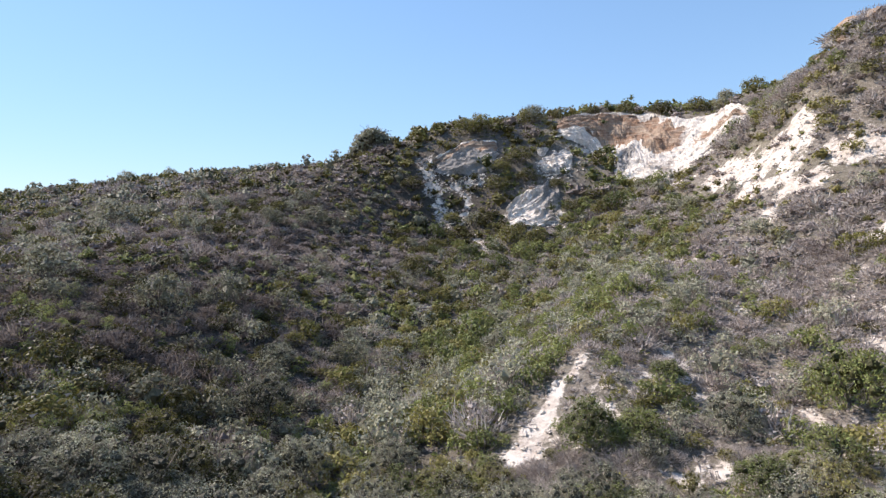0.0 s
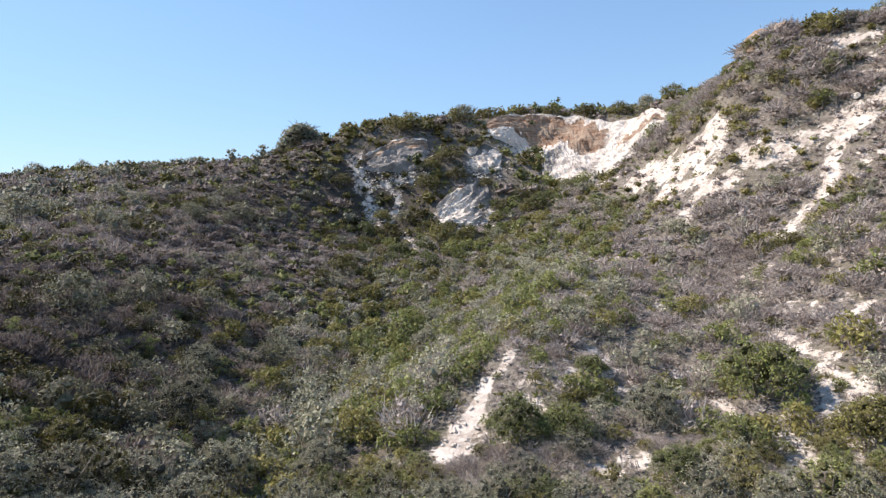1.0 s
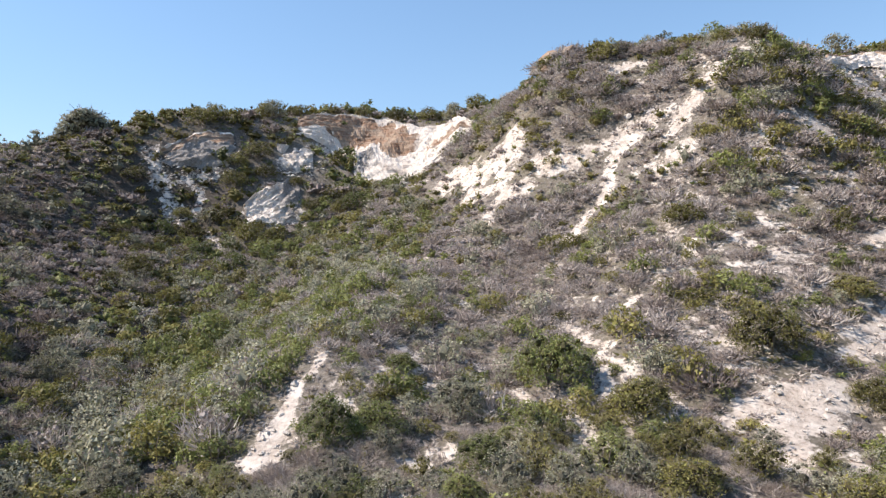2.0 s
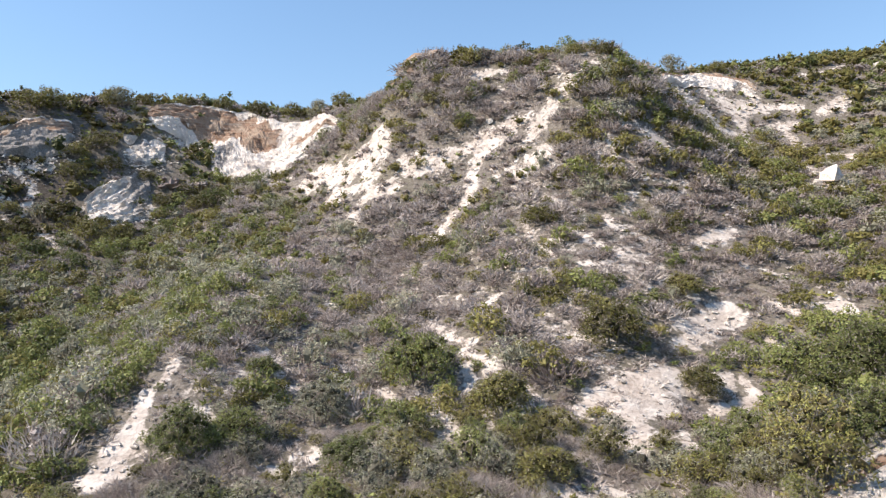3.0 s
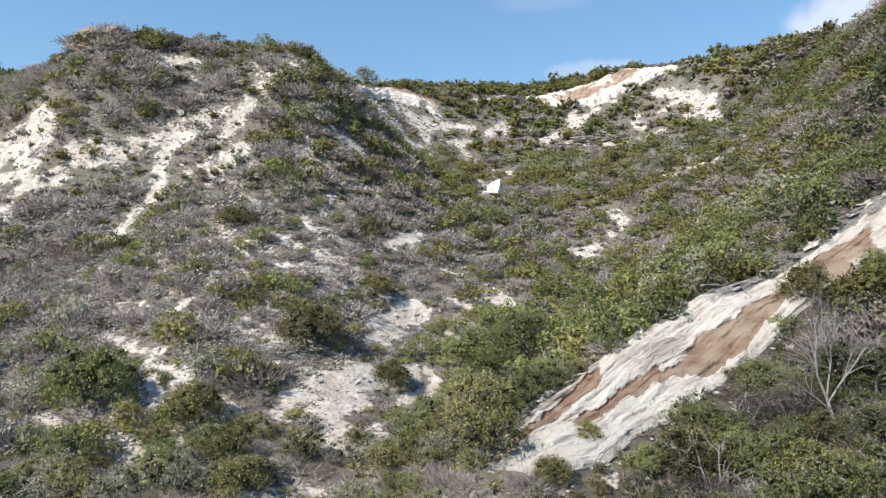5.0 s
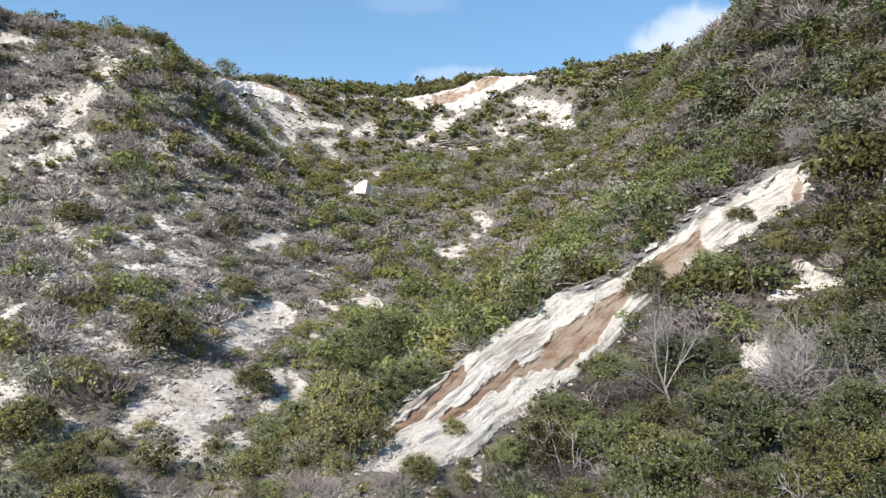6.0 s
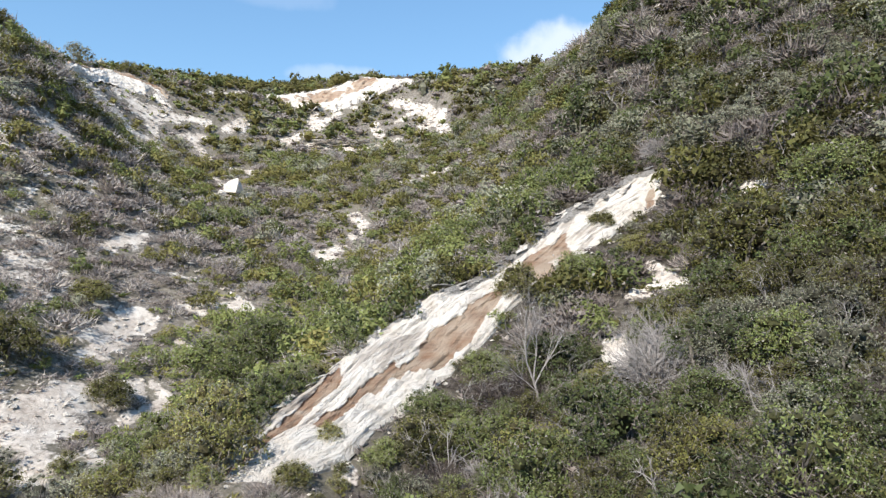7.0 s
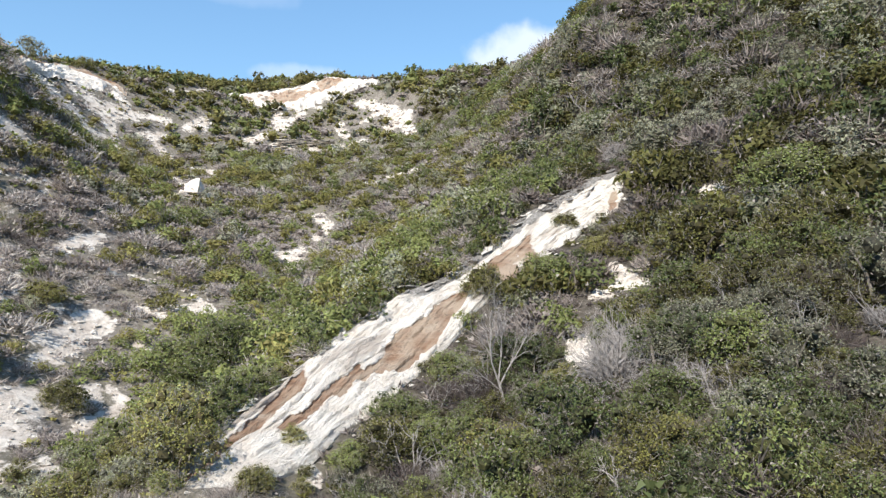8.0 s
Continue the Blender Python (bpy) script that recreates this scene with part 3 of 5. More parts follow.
def make_cliff(key, step, depth, label, ochre, weathered, seed, grain=(1.0, 0.5), ragged=0.16, coarse=0.42, crumbly=0.20):
    top, foot = CLIFFS[key]
    length = max(np.hypot(*np.diff(np.array(a), axis=0).T).sum() for a in (top, foot))
    t0, f0 = np.array(top), np.array(foot)
    drop = np.hypot(*(t0.mean(0) - f0.mean(0))) * 1.5
    nu, nv = int(length / step) + 2, int(drop / step) + 2
    a, b = along(top, nu), along(foot, nu)
    w = np.linspace(-0.06, 1.06, nv)[None, :, None]
    xy = a[:, None, :] * (1 - w) + b[:, None, :] * w
    u = np.linspace(0, 1, nu)[:, None] + np.zeros((nu, nv))
    v = np.linspace(0, 1, nv)[None, :] + np.zeros((nu, nv))
    x, y = xy[..., 0], xy[..., 1]
    z = height(x, y)
    out = (b - a).mean(0)
    out = out / np.hypot(*out)
    lu, lv = u * length, v * drop
    rag = ragged * bumps(lu, lv, 2.5, seed, 4) + 0.06
    rim = np.clip(np.minimum(np.minimum(u * length / 3.0, (1 - u) * length / 3.0), np.minimum(v, 1 - v) / 0.12) - 0.35 + 5 * rag * 0.8, -1, 1)
    saw = (z / 0.6 + 0.9 * bumps(lu, lv, 3.0, seed + 1)) % 1.0
    gu, gv = lu * grain[0], lv * grain[1]
    d = depth * (0.45 + 0.40 * bumps(lu, lv, 4.0, seed + 2, 2) + coarse * bumps(gu + 0.5 * gv, gv, 1.2, seed + 3, 4)
                 + 0.24 * (saw - 0.5) + crumbly * bumps(gu, gv * 1.5, 0.5, seed + 5, 3))
    warp = 0.10 * bumps(lu, lv, 2.0, seed + 7) + 0.07 * bumps(lu, lv, 0.7, seed + 9, 3)
    d = d - 0.22 * depth * np.clip(ochre(u, v + warp), 0, 1) + 0.1 * depth
    d = np.where(rim > 0, np.maximum(d, 0.04) * np.minimum(rim * 1.3, 1) + 0.05, rim * 0.9)
    streak = 0.5 + 0.5 * (0.6 * bumps(lu * 0.40 + 0.3 * lv, lv * 1.0, 0.42, seed + 11, 3) + 0.6 * bumps(lu * 0.5, lv * 1.3, 1.3, seed + 13, 2))
    d = d + 0.16 * depth * (streak - 0.5)
    p = np.stack([x + out[0] * d * 0.8, y + out[1] * d * 0.8, z + d * 0.75], -1)
    values = {"ochre": ochre(u, v + warp).ravel(), "weathered": weathered(u, v + warp).ravel(), "streak": streak.ravel()}
    me = mesh_from("cliff", p.reshape(-1, 3), grid_quads(nu, nv), [ROCK], values=values, smooth=False)
    return tagged(new("cliff", me), label, "cliff", kind="structure")


def band(lo, hi, soft=0.03):
    return lambda x: np.clip((x - lo) / soft, 0, 1) * np.clip((hi - x) / soft, 0, 1)


def scarp_ochre(u, v):
    upper = band(0, 1)(0.5 + (v - 0.48 + 1.1 * u) / (0.07 + 0.7 * np.clip(u, 0, 0.2))) * band(-0.2, 0.23)(u)
    low = band(0, 1)(0.5 + (v - 0.48 - 0.75 * u) / 0.13) * band(0.12, 0.38)(u)
    broad = band(0.50, 0.84)(v) * band(0.34, 0.58)(u + 0.12 * (v - 0.6))
    high = band(0.42, 1.1)(v) * band(0.60, 0.76)(u)
    end = band(0.5, 0.9)(v) * band(0.93, 0.99)(u) * 0.8
    return np.maximum.reduce([upper, low, broad, high, end]) * (0.95 + 0.6 * bumps(u * 12.0 + 2.0 * v, v * 4.0, 1.1, 47, 3))


def scarp_weathered(u, v):
    crest = band(-0.2, 0.15, 0.08)(v) * 0.75
    slabs = band(0.32, 1.2, 0.15)(u) * band(-0.2, 0.34, 0.12)(v) * 0.7
    return np.maximum(crest, slabs)


SCARP = make_cliff("scarp", 0.075, 0.48, "bare white rock scarp with rusty brown bands and a grey crest", scarp_ochre, scarp_weathered, 41, (0.35, 1.5), 0.14, 0.42, 0.26)
make_cliff("amphi_east", 0.24, 1.0, "undercut brown and white rock face below a grassy rim",
           lambda u, v: 0.1 + np.maximum(np.clip((v - 0.13) / 0.04, 0, 1) * np.clip((0.74 - 0.42 * u - v) / 0.05, 0, 1) * band(-0.2, 0.66, 0.08)(u),
                                         0.55 * band(0.25, 0.55, 0.1)(v) * band(0.64, 1.1, 0.1)(u)),
           lambda u, v: 0.1 + 0.45 * band(0.55, 1.2, 0.1)(v) * band(0.34, 0.52, 0.06)(u), 51, grain=(0.6, 1.2), coarse=0.42)
make_cliff("west_upper", 0.22, 0.9, "shaded grey-brown rock face with broken scree below the crest", lambda u, v: band(0.10, 1.1)(v) * 0.7 + 0.15,
           lambda u, v: 0.2 + 0.45 * band(0.3, 1.2, 0.2)(v), 61, (0.35, 1.5), 0.3, 0.5, 0.3)
make_cliff("mid_upper", 0.22, 1.0, "broken grey rock outcrop in the gully head", lambda u, v: 0.34 + 0 * u, lambda u, v: 0.46 + 0 * u, 71, (0.7, 1.5), 0.42, 0.62, 0.3)
make_cliff("mid_lower", 0.22, 1.0, "pale broken rock outcrop in the gully head", lambda u, v: 0.36 + 0 * u, lambda u, v: 0.34 + 0.3 * band(0.55, 1.2, 0.2)(u), 75, (0.7, 1.5), 0.42, 0.62, 0.3)
make_cliff("bowl_west", 0.2, 0.6, "white crumbling rock face below the hill crest", lambda u, v: band(-0.2, 0.4, 0.15)(v) * 0.6 + 0.12, lambda u, v: 0.15 + 0.3 * band(-0.2, 0.2)(v), 81,
           (0.6, 1.2), 0.4, 0.5, 0.4)
make_cliff("bowl_north", 0.22, 0.7, "long pale rock band along the rim of the bowl", lambda u, v: band(0.12, 0.72, 0.1)(v) * band(-0.2, 0.75, 0.1)(u) * (0.6 + 0.5 * bumps(u * 14.0, v * 3.0, 1.0, 93, 2)) + 0.08,
           lambda u, v: 0.3 + 0 * u, 91, (0.9, 0.8), 0.45, 0.6, 0.4)

# ---- plants ----
RNG = np.random.default_rng(7)


def unit(a):
    return a / np.maximum(np.linalg.norm(a, axis=-1, keepdims=True), 1e-9)


def tube(p, q, r0, r1, sides=3):
    """A tapered twig from p to q as triangles."""
    p, q = np.array(p, float), np.array(q, float)
    d = unit(q - p)
    s = unit(np.cross(d, [0.3, 0.5, 0.81]))
    t = np.cross(d, s)
    ang = np.arange(sides) * 2 * math.pi / sides
    ring = np.cos(ang)[:, None] * s + np.sin(ang)[:, None] * t
    v = np.concatenate([p + ring * r0, q + ring * r1])
    i = np.arange(sides)
    j = (i + 1) % sides
    return v, np.concatenate([np.stack([i, j, j + sides], -1), np.stack([i, j + sides, i + sides], -1)])


def join(parts):
    vs, qs, n = [], [], 0
    for v, q in parts:
        vs.append(v)
        qs.append(q + n)
        n += len(v)
    return np.concatenate(vs), np.concatenate(qs)


def leaf_cloud(centres, radii, n, size, up=0.2, fill=0.62, vary=0.2):
    """n small leaf sprays over a set of lobes, facing outwards with some disorder."""
    area = np.array([r[0] * r[1] for r in radii])
    pick = RNG.choice(len(centres), n, p=area / area.sum())
    d = unit(RNG.normal(size=(n, 3)) + [0, 0, 0.45])
    rad = np.array(radii)[pick]
    reach = fill + (1.08 - fill) * RNG.random((n, 1)) ** 0.5
    c = np.array(centres)[pick] + d * rad * reach
    low = c[:, 2] < 0.02
    c[low, 2] = 0.02 + 0.05 * RNG.random(low.sum())
    nor = unit(d + [0, 0, up] + RNG.normal(size=(n, 3)) * 0.8)
    s = unit(np.cross(nor, RNG.normal(size=(n, 3))))
    t = np.cross(nor, s)
    a = size * (0.7 + 0.7 * RNG.random((n, 1)))
    b = a * (0.34 + 0.24 * RNG.random((n, 1)))
    twig = RNG.random(n) < (0.10 if n > 400 else 0.0)  # bare grey twig ends between the leaves
    a[twig], b[twig] = a[twig] * 2.3, b[twig] * 0.35
    s[twig] = unit(d[twig] + 0.5 * s[twig])
    t[twig] = unit(np.cross(nor[twig], s[twig]))
    v = np.stack([c + s * a, c - s * a * 0.6 + t * b, c - s * a * 0.6 - t * b], 1).reshape(-1, 3)
    tone = np.clip(0.5 + 1.3 * vary * RNG.normal(size=n), 0.05, 0.95)
    tone[(RNG.random(n) < vary / 4) | twig] = 1.0
    soft = unit(unit(c - [0, 0, 0.05]) * 0.35 + d * 0.45 + nor * 0.75)  # foliage shades as loose clumps
    return v, np.arange(3 * n).reshape(n, 3), np.repeat(tone, 3), np.repeat(soft, 3, 0)


def stems(n, reach, high, r):
    out = []
    for k in range(n):
        a = 2 * math.pi * (k + RNG.random()) / n
        m = (0.35 * reach * math.cos(a), 0.35 * reach * math.sin(a), high * 0.45)
        e = (0.75 * reach * math.cos(a + 0.3), 0.75 * reach * math.sin(a + 0.3), high * (0.75 + 0.2 * RNG.random()))
        out += [tube((0.04 * math.cos(a), 0.04 * math.sin(a), -0.15), m, r, r * 0.7), tube(m, e, r * 0.7, r * 0.25)]
    return join(out)


def lobes(n, wide, high):
    """Clumps of foliage that make up one crown: centres and half-axes."""
    c, r = [(0, 0, high * 0.40)], [(0.30 * wide, 0.30 * wide, high * 0.46)]
    skirt = []  # the outer clumps that bring the crown down to the ground
    for k in range(n):
        a = 2.4 * k + 0.8 * RNG.random()
        d = 0.40 * wide * math.sqrt((k + 0.5 + 0.4 * RNG.random()) / n)
        s = wide * RNG.uniform(0.06, 0.18)
        top = high * math.sqrt(max(0.1, 1 - (d / (0.5 * wide)) ** 2))
        c.append((d * math.cos(a), d * math.sin(a), max(0.08, top - s * 0.8 + RNG.uniform(-0.14, 0.06))))
        r.append((s, s, s * 0.8))
        if d > 0.26 * wide:
            skirt.append(((1.06 * d * math.cos(a + 0.2), 1.06 * d * math.sin(a + 0.2), max(0.06, 0.38 * top)), (s, s, s)))
    return c + [q[0] for q in skirt], r + [q[1] for q in skirt]


HIGH = {"olive_shrub": 0.58, "green_shrub": 0.62, "silver_shrub": 0.68, "heath_bush": 0.46}


OCTA = np.array([(1, 0, 0), (-1, 0, 0), (0, 1, 0), (0, -1, 0), (0, 0, 1), (0, 0, -1)], float)
OCTA_FACES = np.array([(0, 2, 4), (2, 1, 4), (1, 3, 4), (3, 0, 4), (2, 0, 5), (1, 2, 5), (3, 1, 5), (0, 3, 5)])


def ball():
    """A coarse ball as 32 triangles."""
    v, key, faces = list(map(tuple, OCTA)), {}, []

    def mid(a, b):
        k = (min(a, b), max(a, b))
        if k not in key:
            key[k] = len(v)
            v.append(tuple(unit(np.array(v[a]) + np.array(v[b]))))
        return key[k]

    for a, b, c in OCTA_FACES:
        ab, bc, ca = mid(a, b), mid(b, c), mid(c, a)
        faces += [(a, ab, ca), (ab, b, bc), (ca, bc, c), (ab, bc, ca)]
    return np.array(v), np.array(faces)


BALL, BALL_FACES = ball()


def cores(centres, radii, fine):
    """The dense inside of each clump, so that no light shows through the crown; its dark tone paints in the inner
    shade.
    """
    bv, bf = (BALL, BALL_FACES) if fine else (OCTA, OCTA_FACES)
    lo, hi = (0.66, 0.9) if fine is None else (0.30, 0.52)
    vs, fs, ns = [], [], []
    for k, (c, r) in enumerate(zip(centres, radii)):
        v = bv * RNG.uniform(lo, hi, (len(bv), 1)) * r + c
        v[:, 2] = np.maximum(v[:, 2], -0.05)
        vs.append(v)
        fs.append(bf + k * len(bv))
        ns.append(unit(bv + unit(v) * 0.5 + RNG.normal(size=bv.shape) * 0.25))
    v = np.concatenate(vs)
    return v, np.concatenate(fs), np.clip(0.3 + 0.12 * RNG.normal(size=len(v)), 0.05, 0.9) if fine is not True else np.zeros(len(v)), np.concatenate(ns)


def shrub(kind, n, size, clumps=8, core=0):
    """A shrub about 1 m wide: crown arrays and stem arrays."""
    high = HIGH[kind] * RNG.uniform(0.85, 1.15)
    n = n // 2 if kind == "heath_bush" and n > 1000 else int(0.8 * n) if kind == "heath_bush" else n
    c, r = lobes(clumps, 1.0, high)
    if kind == "heath_bush":
        m = int(n * 0.65)
        v, q, tone, soft = leaf_cloud(c, r, n - m, size * 0.8, fill=0.75)
        d = unit(RNG.normal(size=(m, 3)) * [1, 1, 0.5] + [0, 0, 0.75])
        base = d * [0.2, 0.2, 0.06] + RNG.normal(size=(m, 3)) * [0.16, 0.16, 0.02]
        base[:, 2] = np.abs(base[:, 2])
        tip = d * [0.52, 0.52, high] * (0.75 + 0.35 * RNG.random((m, 1))) + base * 0.5
        side = unit(np.cross(d, RNG.normal(size=(m, 3)))) * size * (0.22 if n > 300 else 0.34)
        low = base + (tip - base) * RNG.uniform(0.25, 0.6, (m, 1))
        tw = np.stack([low + side, tip, low - side], 1).reshape(-1, 3)
        v = np.concatenate([v, tw])
        q = np.arange(3 * n).reshape(n, 3)
        tone = np.r_[tone, np.repeat(np.clip(0.55 + 0.25 * RNG.normal(size=m), 0.05, 0.95), 3)]
        soft = np.concatenate([soft, np.repeat(unit(d + RNG.normal(size=(m, 3)) * 0.35), 3, 0)])
    else:
        v, q, tone, soft = leaf_cloud(c, r, n, size * (0.8 if kind == "silver_shrub" else 1.0), vary=0.2 if n > 1000 else 0.13)
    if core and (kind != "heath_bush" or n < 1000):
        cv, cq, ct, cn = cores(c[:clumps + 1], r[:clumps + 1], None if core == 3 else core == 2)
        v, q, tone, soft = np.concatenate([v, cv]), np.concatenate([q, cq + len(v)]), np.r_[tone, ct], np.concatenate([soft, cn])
    return (v, q, tone, soft), stems(4, 0.36, high * 0.8, 0.018)


def dead_branches(levels, reach, spread, r):
    """Bare forking branches, all of one trunk."""
    out = []

    def grow(p, d, length, rad, lev):
        q = p + d * length * 0.5 + RNG.normal(size=3) * length * 0.05
        e = q + unit(d + RNG.normal(size=3) * 0.2) * length * 0.5
        sides = 5 if lev == levels else 3
        out.append(tube(p, q, rad, rad * 0.85, sides))
        out.append(tube(q, e, rad * 0.85, rad * 0.6, sides))
        if lev:
            for _ in range(3):
                s = q + (e - q) * RNG.random()
                grow(s, unit(d + RNG.normal(size=3) * spread + [0, 0, 0.12]), length * RNG.uniform(0.5, 0.8), rad * 0.5, lev - 1)

    for k in range(3):
        a = 2.1 * k + RNG.random()
        grow(np.array([0.03 * math.cos(a), 0.03 * math.sin(a), -0.1]), unit(np.array([0.5 * math.cos(a), 0.5 * math.sin(a), 1.0])), reach, r, levels)
    return join(out)


KINDS = ["olive_shrub", "green_shrub", "silver_shrub", "heath_bush", "dead_bush"]
RANGE = [0, 29, 54, 88, 152]  # metres from the valley mouth at which plants get coarser
DETAIL = [(2500, 0.0172, 14, 2), (370, 0.045, 8, 1), (100, 0.062, 6, 3), (30, 0.105, 4, 3)]
PROTOS = {}
for kind in KINDS[:4]:
    for lod, (n, size, clumps, core) in enumerate(DETAIL):
        PROTOS[kind, lod] = [shrub(kind, n, size, clumps, core) for _ in range(6 if lod < 2 else 4)]
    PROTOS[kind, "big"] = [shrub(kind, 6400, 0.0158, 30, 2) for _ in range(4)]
    PROTOS[kind, "big_far"] = [shrub(kind, 2200, 0.025, 30, 1) for _ in range(3)]
for lod, levels in enumerate((3, 2, 1, 1)):
    PROTOS["dead_bush", lod] = [dead_branches(levels, 0.42, 0.75, 0.014 + 0.006 * lod) for _ in range(3)]

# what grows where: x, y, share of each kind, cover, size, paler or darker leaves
# low last values: dark heath, plus the slope's shade put into leaf colour
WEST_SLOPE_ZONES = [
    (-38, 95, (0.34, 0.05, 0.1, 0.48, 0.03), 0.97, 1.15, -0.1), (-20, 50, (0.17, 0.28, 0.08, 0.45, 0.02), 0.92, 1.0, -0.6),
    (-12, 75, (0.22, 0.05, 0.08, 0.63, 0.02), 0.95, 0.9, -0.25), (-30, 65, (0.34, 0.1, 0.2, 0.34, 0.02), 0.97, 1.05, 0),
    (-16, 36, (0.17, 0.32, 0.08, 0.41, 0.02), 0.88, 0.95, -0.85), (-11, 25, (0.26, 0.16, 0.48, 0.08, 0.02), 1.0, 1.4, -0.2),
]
GULLY_ZONES = [
    (-4, 34, (0.3, 0.4, 0.22, 0.06, 0.02), 1.0, 1.3, 0.3), (3, 54, (0.42, 0.38, 0.1, 0.08, 0.02), 1.0, 1.2, 0.05),
    (4, 40, (0.26, 0.42, 0.14, 0.14, 0.04), 1.0, 1.1, 0.5), (8, 92, (0.74, 0.18, 0.02, 0.06, 0.0), 0.75, 1.4, -0.1),
    (-70, 140, (0.5, 0.1, 0.1, 0.3, 0.0), 1.0, 1.4, -0.1),
]
SPUR_FLANK_ZONES = [
    (10, 52, (0.2, 0.28, 0.2, 0.28, 0.04), 0.95, 1.0, 0.4), (16, 66, (0.26, 0.22, 0.22, 0.26, 0.04), 1.0, 1.0, 0.3),
    (28, 52, (0.3, 0.06, 0.05, 0.56, 0.03), 0.9, 1.0, 0.25), (38, 50, (0.38, 0.03, 0.04, 0.52, 0.03), 0.92, 1.1, 0.2),
    (14, 36, (0.14, 0.08, 0.12, 0.62, 0.04), 0.84, 1.0, 0.3), (24, 34, (0.2, 0.05, 0.05, 0.65, 0.05), 0.74, 1.0, 0.3),
    (9, 32, (0.16, 0.18, 0.14, 0.48, 0.04), 0.86, 1.05, 0.3), (14, 24, (0.22, 0.22, 0.14, 0.36, 0.06), 0.9, 1.05, 0.4),
]
SPUR_FACE_ZONES = [
    (44, 52, (0.5, 0.05, 0.02, 0.41, 0.02), 0.97, 1.35, 0.05), (52, 34, (0.62, 0.08, 0.02, 0.26, 0.02), 0.97, 1.15, 0.1),
    (18, 18, (0.34, 0.12, 0.1, 0.34, 0.1), 0.86, 1.1, 0.25), (36, 15, (0.2, 0.68, 0.03, 0.04, 0.05), 1.0, 1.25, 0.45),
    (36, 30, (0.26, 0.05, 0.05, 0.59, 0.05), 0.62, 1.0, 0.2), (43, 27, (0.34, 0.04, 0.05, 0.53, 0.04), 0.7, 1.05, 0.15),
    (28, 26, (0.3, 0.06, 0.05, 0.54, 0.05), 0.68, 1.0, 0.2),
]
# negative last values, here and below, put this slope's dim shade into leaf colour
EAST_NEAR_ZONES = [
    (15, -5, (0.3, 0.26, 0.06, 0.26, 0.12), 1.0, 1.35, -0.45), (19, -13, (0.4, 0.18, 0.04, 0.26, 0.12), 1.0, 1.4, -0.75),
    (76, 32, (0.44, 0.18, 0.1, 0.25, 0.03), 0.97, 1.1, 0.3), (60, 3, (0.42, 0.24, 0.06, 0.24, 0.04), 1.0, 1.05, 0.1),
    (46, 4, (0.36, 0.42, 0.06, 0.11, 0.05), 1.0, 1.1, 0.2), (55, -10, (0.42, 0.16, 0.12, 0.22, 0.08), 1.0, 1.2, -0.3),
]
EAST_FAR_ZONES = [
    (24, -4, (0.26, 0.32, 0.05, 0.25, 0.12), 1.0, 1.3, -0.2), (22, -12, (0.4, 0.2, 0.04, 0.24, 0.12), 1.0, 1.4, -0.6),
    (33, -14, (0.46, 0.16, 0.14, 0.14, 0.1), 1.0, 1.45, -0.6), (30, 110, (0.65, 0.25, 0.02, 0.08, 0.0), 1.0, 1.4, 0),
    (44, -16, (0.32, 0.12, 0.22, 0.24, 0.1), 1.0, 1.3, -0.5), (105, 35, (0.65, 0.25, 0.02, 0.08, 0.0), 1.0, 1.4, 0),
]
ZONES = WEST_SLOPE_ZONES + GULLY_ZONES + SPUR_FLANK_ZONES + SPUR_FACE_ZONES + EAST_NEAR_ZONES + EAST_FAR_ZONES
SPAN = {"olive_shrub": (0.9, 2.3), "green_shrub": (1.0, 2.4), "silver_shrub": (1.1, 2.5), "heath_bush": (1.0, 2.3), "dead_bush": (0.9, 1.9)}


def in_cliff(x, y, names=tuple(CLIFFS)):
    """Whether a place lies inside one of the rock faces."""
    out = np.zeros(np.shape(x), bool)
    for top, foot in (CLIFFS[n] for n in names):
        ring = np.array(list(top) + list(foot)[::-1])
        inside = np.zeros(np.shape(x), bool)
        for (x1, y1), (x2, y2) in zip(ring, np.roll(ring, -1, 0)):
            cross = (y1 > y) != (y2 > y)
            inside ^= cross & (x < (x2 - x1) * (y - y1) / (y2 - y1 + 1e-12) + x1)
        out |= inside
    return out


# the large shrubs and thickets that stand out: kind, x, y, width
LARGE_LEFT = [
    ("silver_shrub", -9.9, 35.4, 4.0), ("silver_shrub", -7.0, 30.7, 3.4), ("olive_shrub", -12.6, 28.1, 2.6), ("silver_shrub", -7.2, 46.4, 3.3),
    ("silver_shrub", -2.4, 31.4, 2.8), ("silver_shrub", -12.9, 22.6, 3.5), ("silver_shrub", -14.5, 22.5, 2.6), ("silver_shrub", 4.0, 47.1, 2.9),
    ("silver_shrub", -36.0, 69.5, 5.0), ("silver_shrub", -16.7, 49.0, 4.0), ("silver_shrub", -11.2, 42.8, 2.7), ("olive_shrub", -3.4, 71.7, 3.8),
    ("silver_shrub", -18.9, 43.0, 4.4), ("silver_shrub", -27.7, 44.9, 4.2), ("silver_shrub", -15.6, 78.5, 4.0), ("silver_shrub", -20.1, 74.6, 3.4),
    ("olive_shrub", -20.7, 35.1, 1.4), ("olive_shrub", -12.5, 34.0, 1.6), ("olive_shrub", 4.2, 100.8, 8.0), ("silver_shrub", -56.6, 114.0, 4.5),
    ("silver_shrub", -51.5, 120.0, 4.5), ("silver_shrub", -30.4, 112.6, 4.5), ("olive_shrub", -68.5, 110.0, 2.5),
]
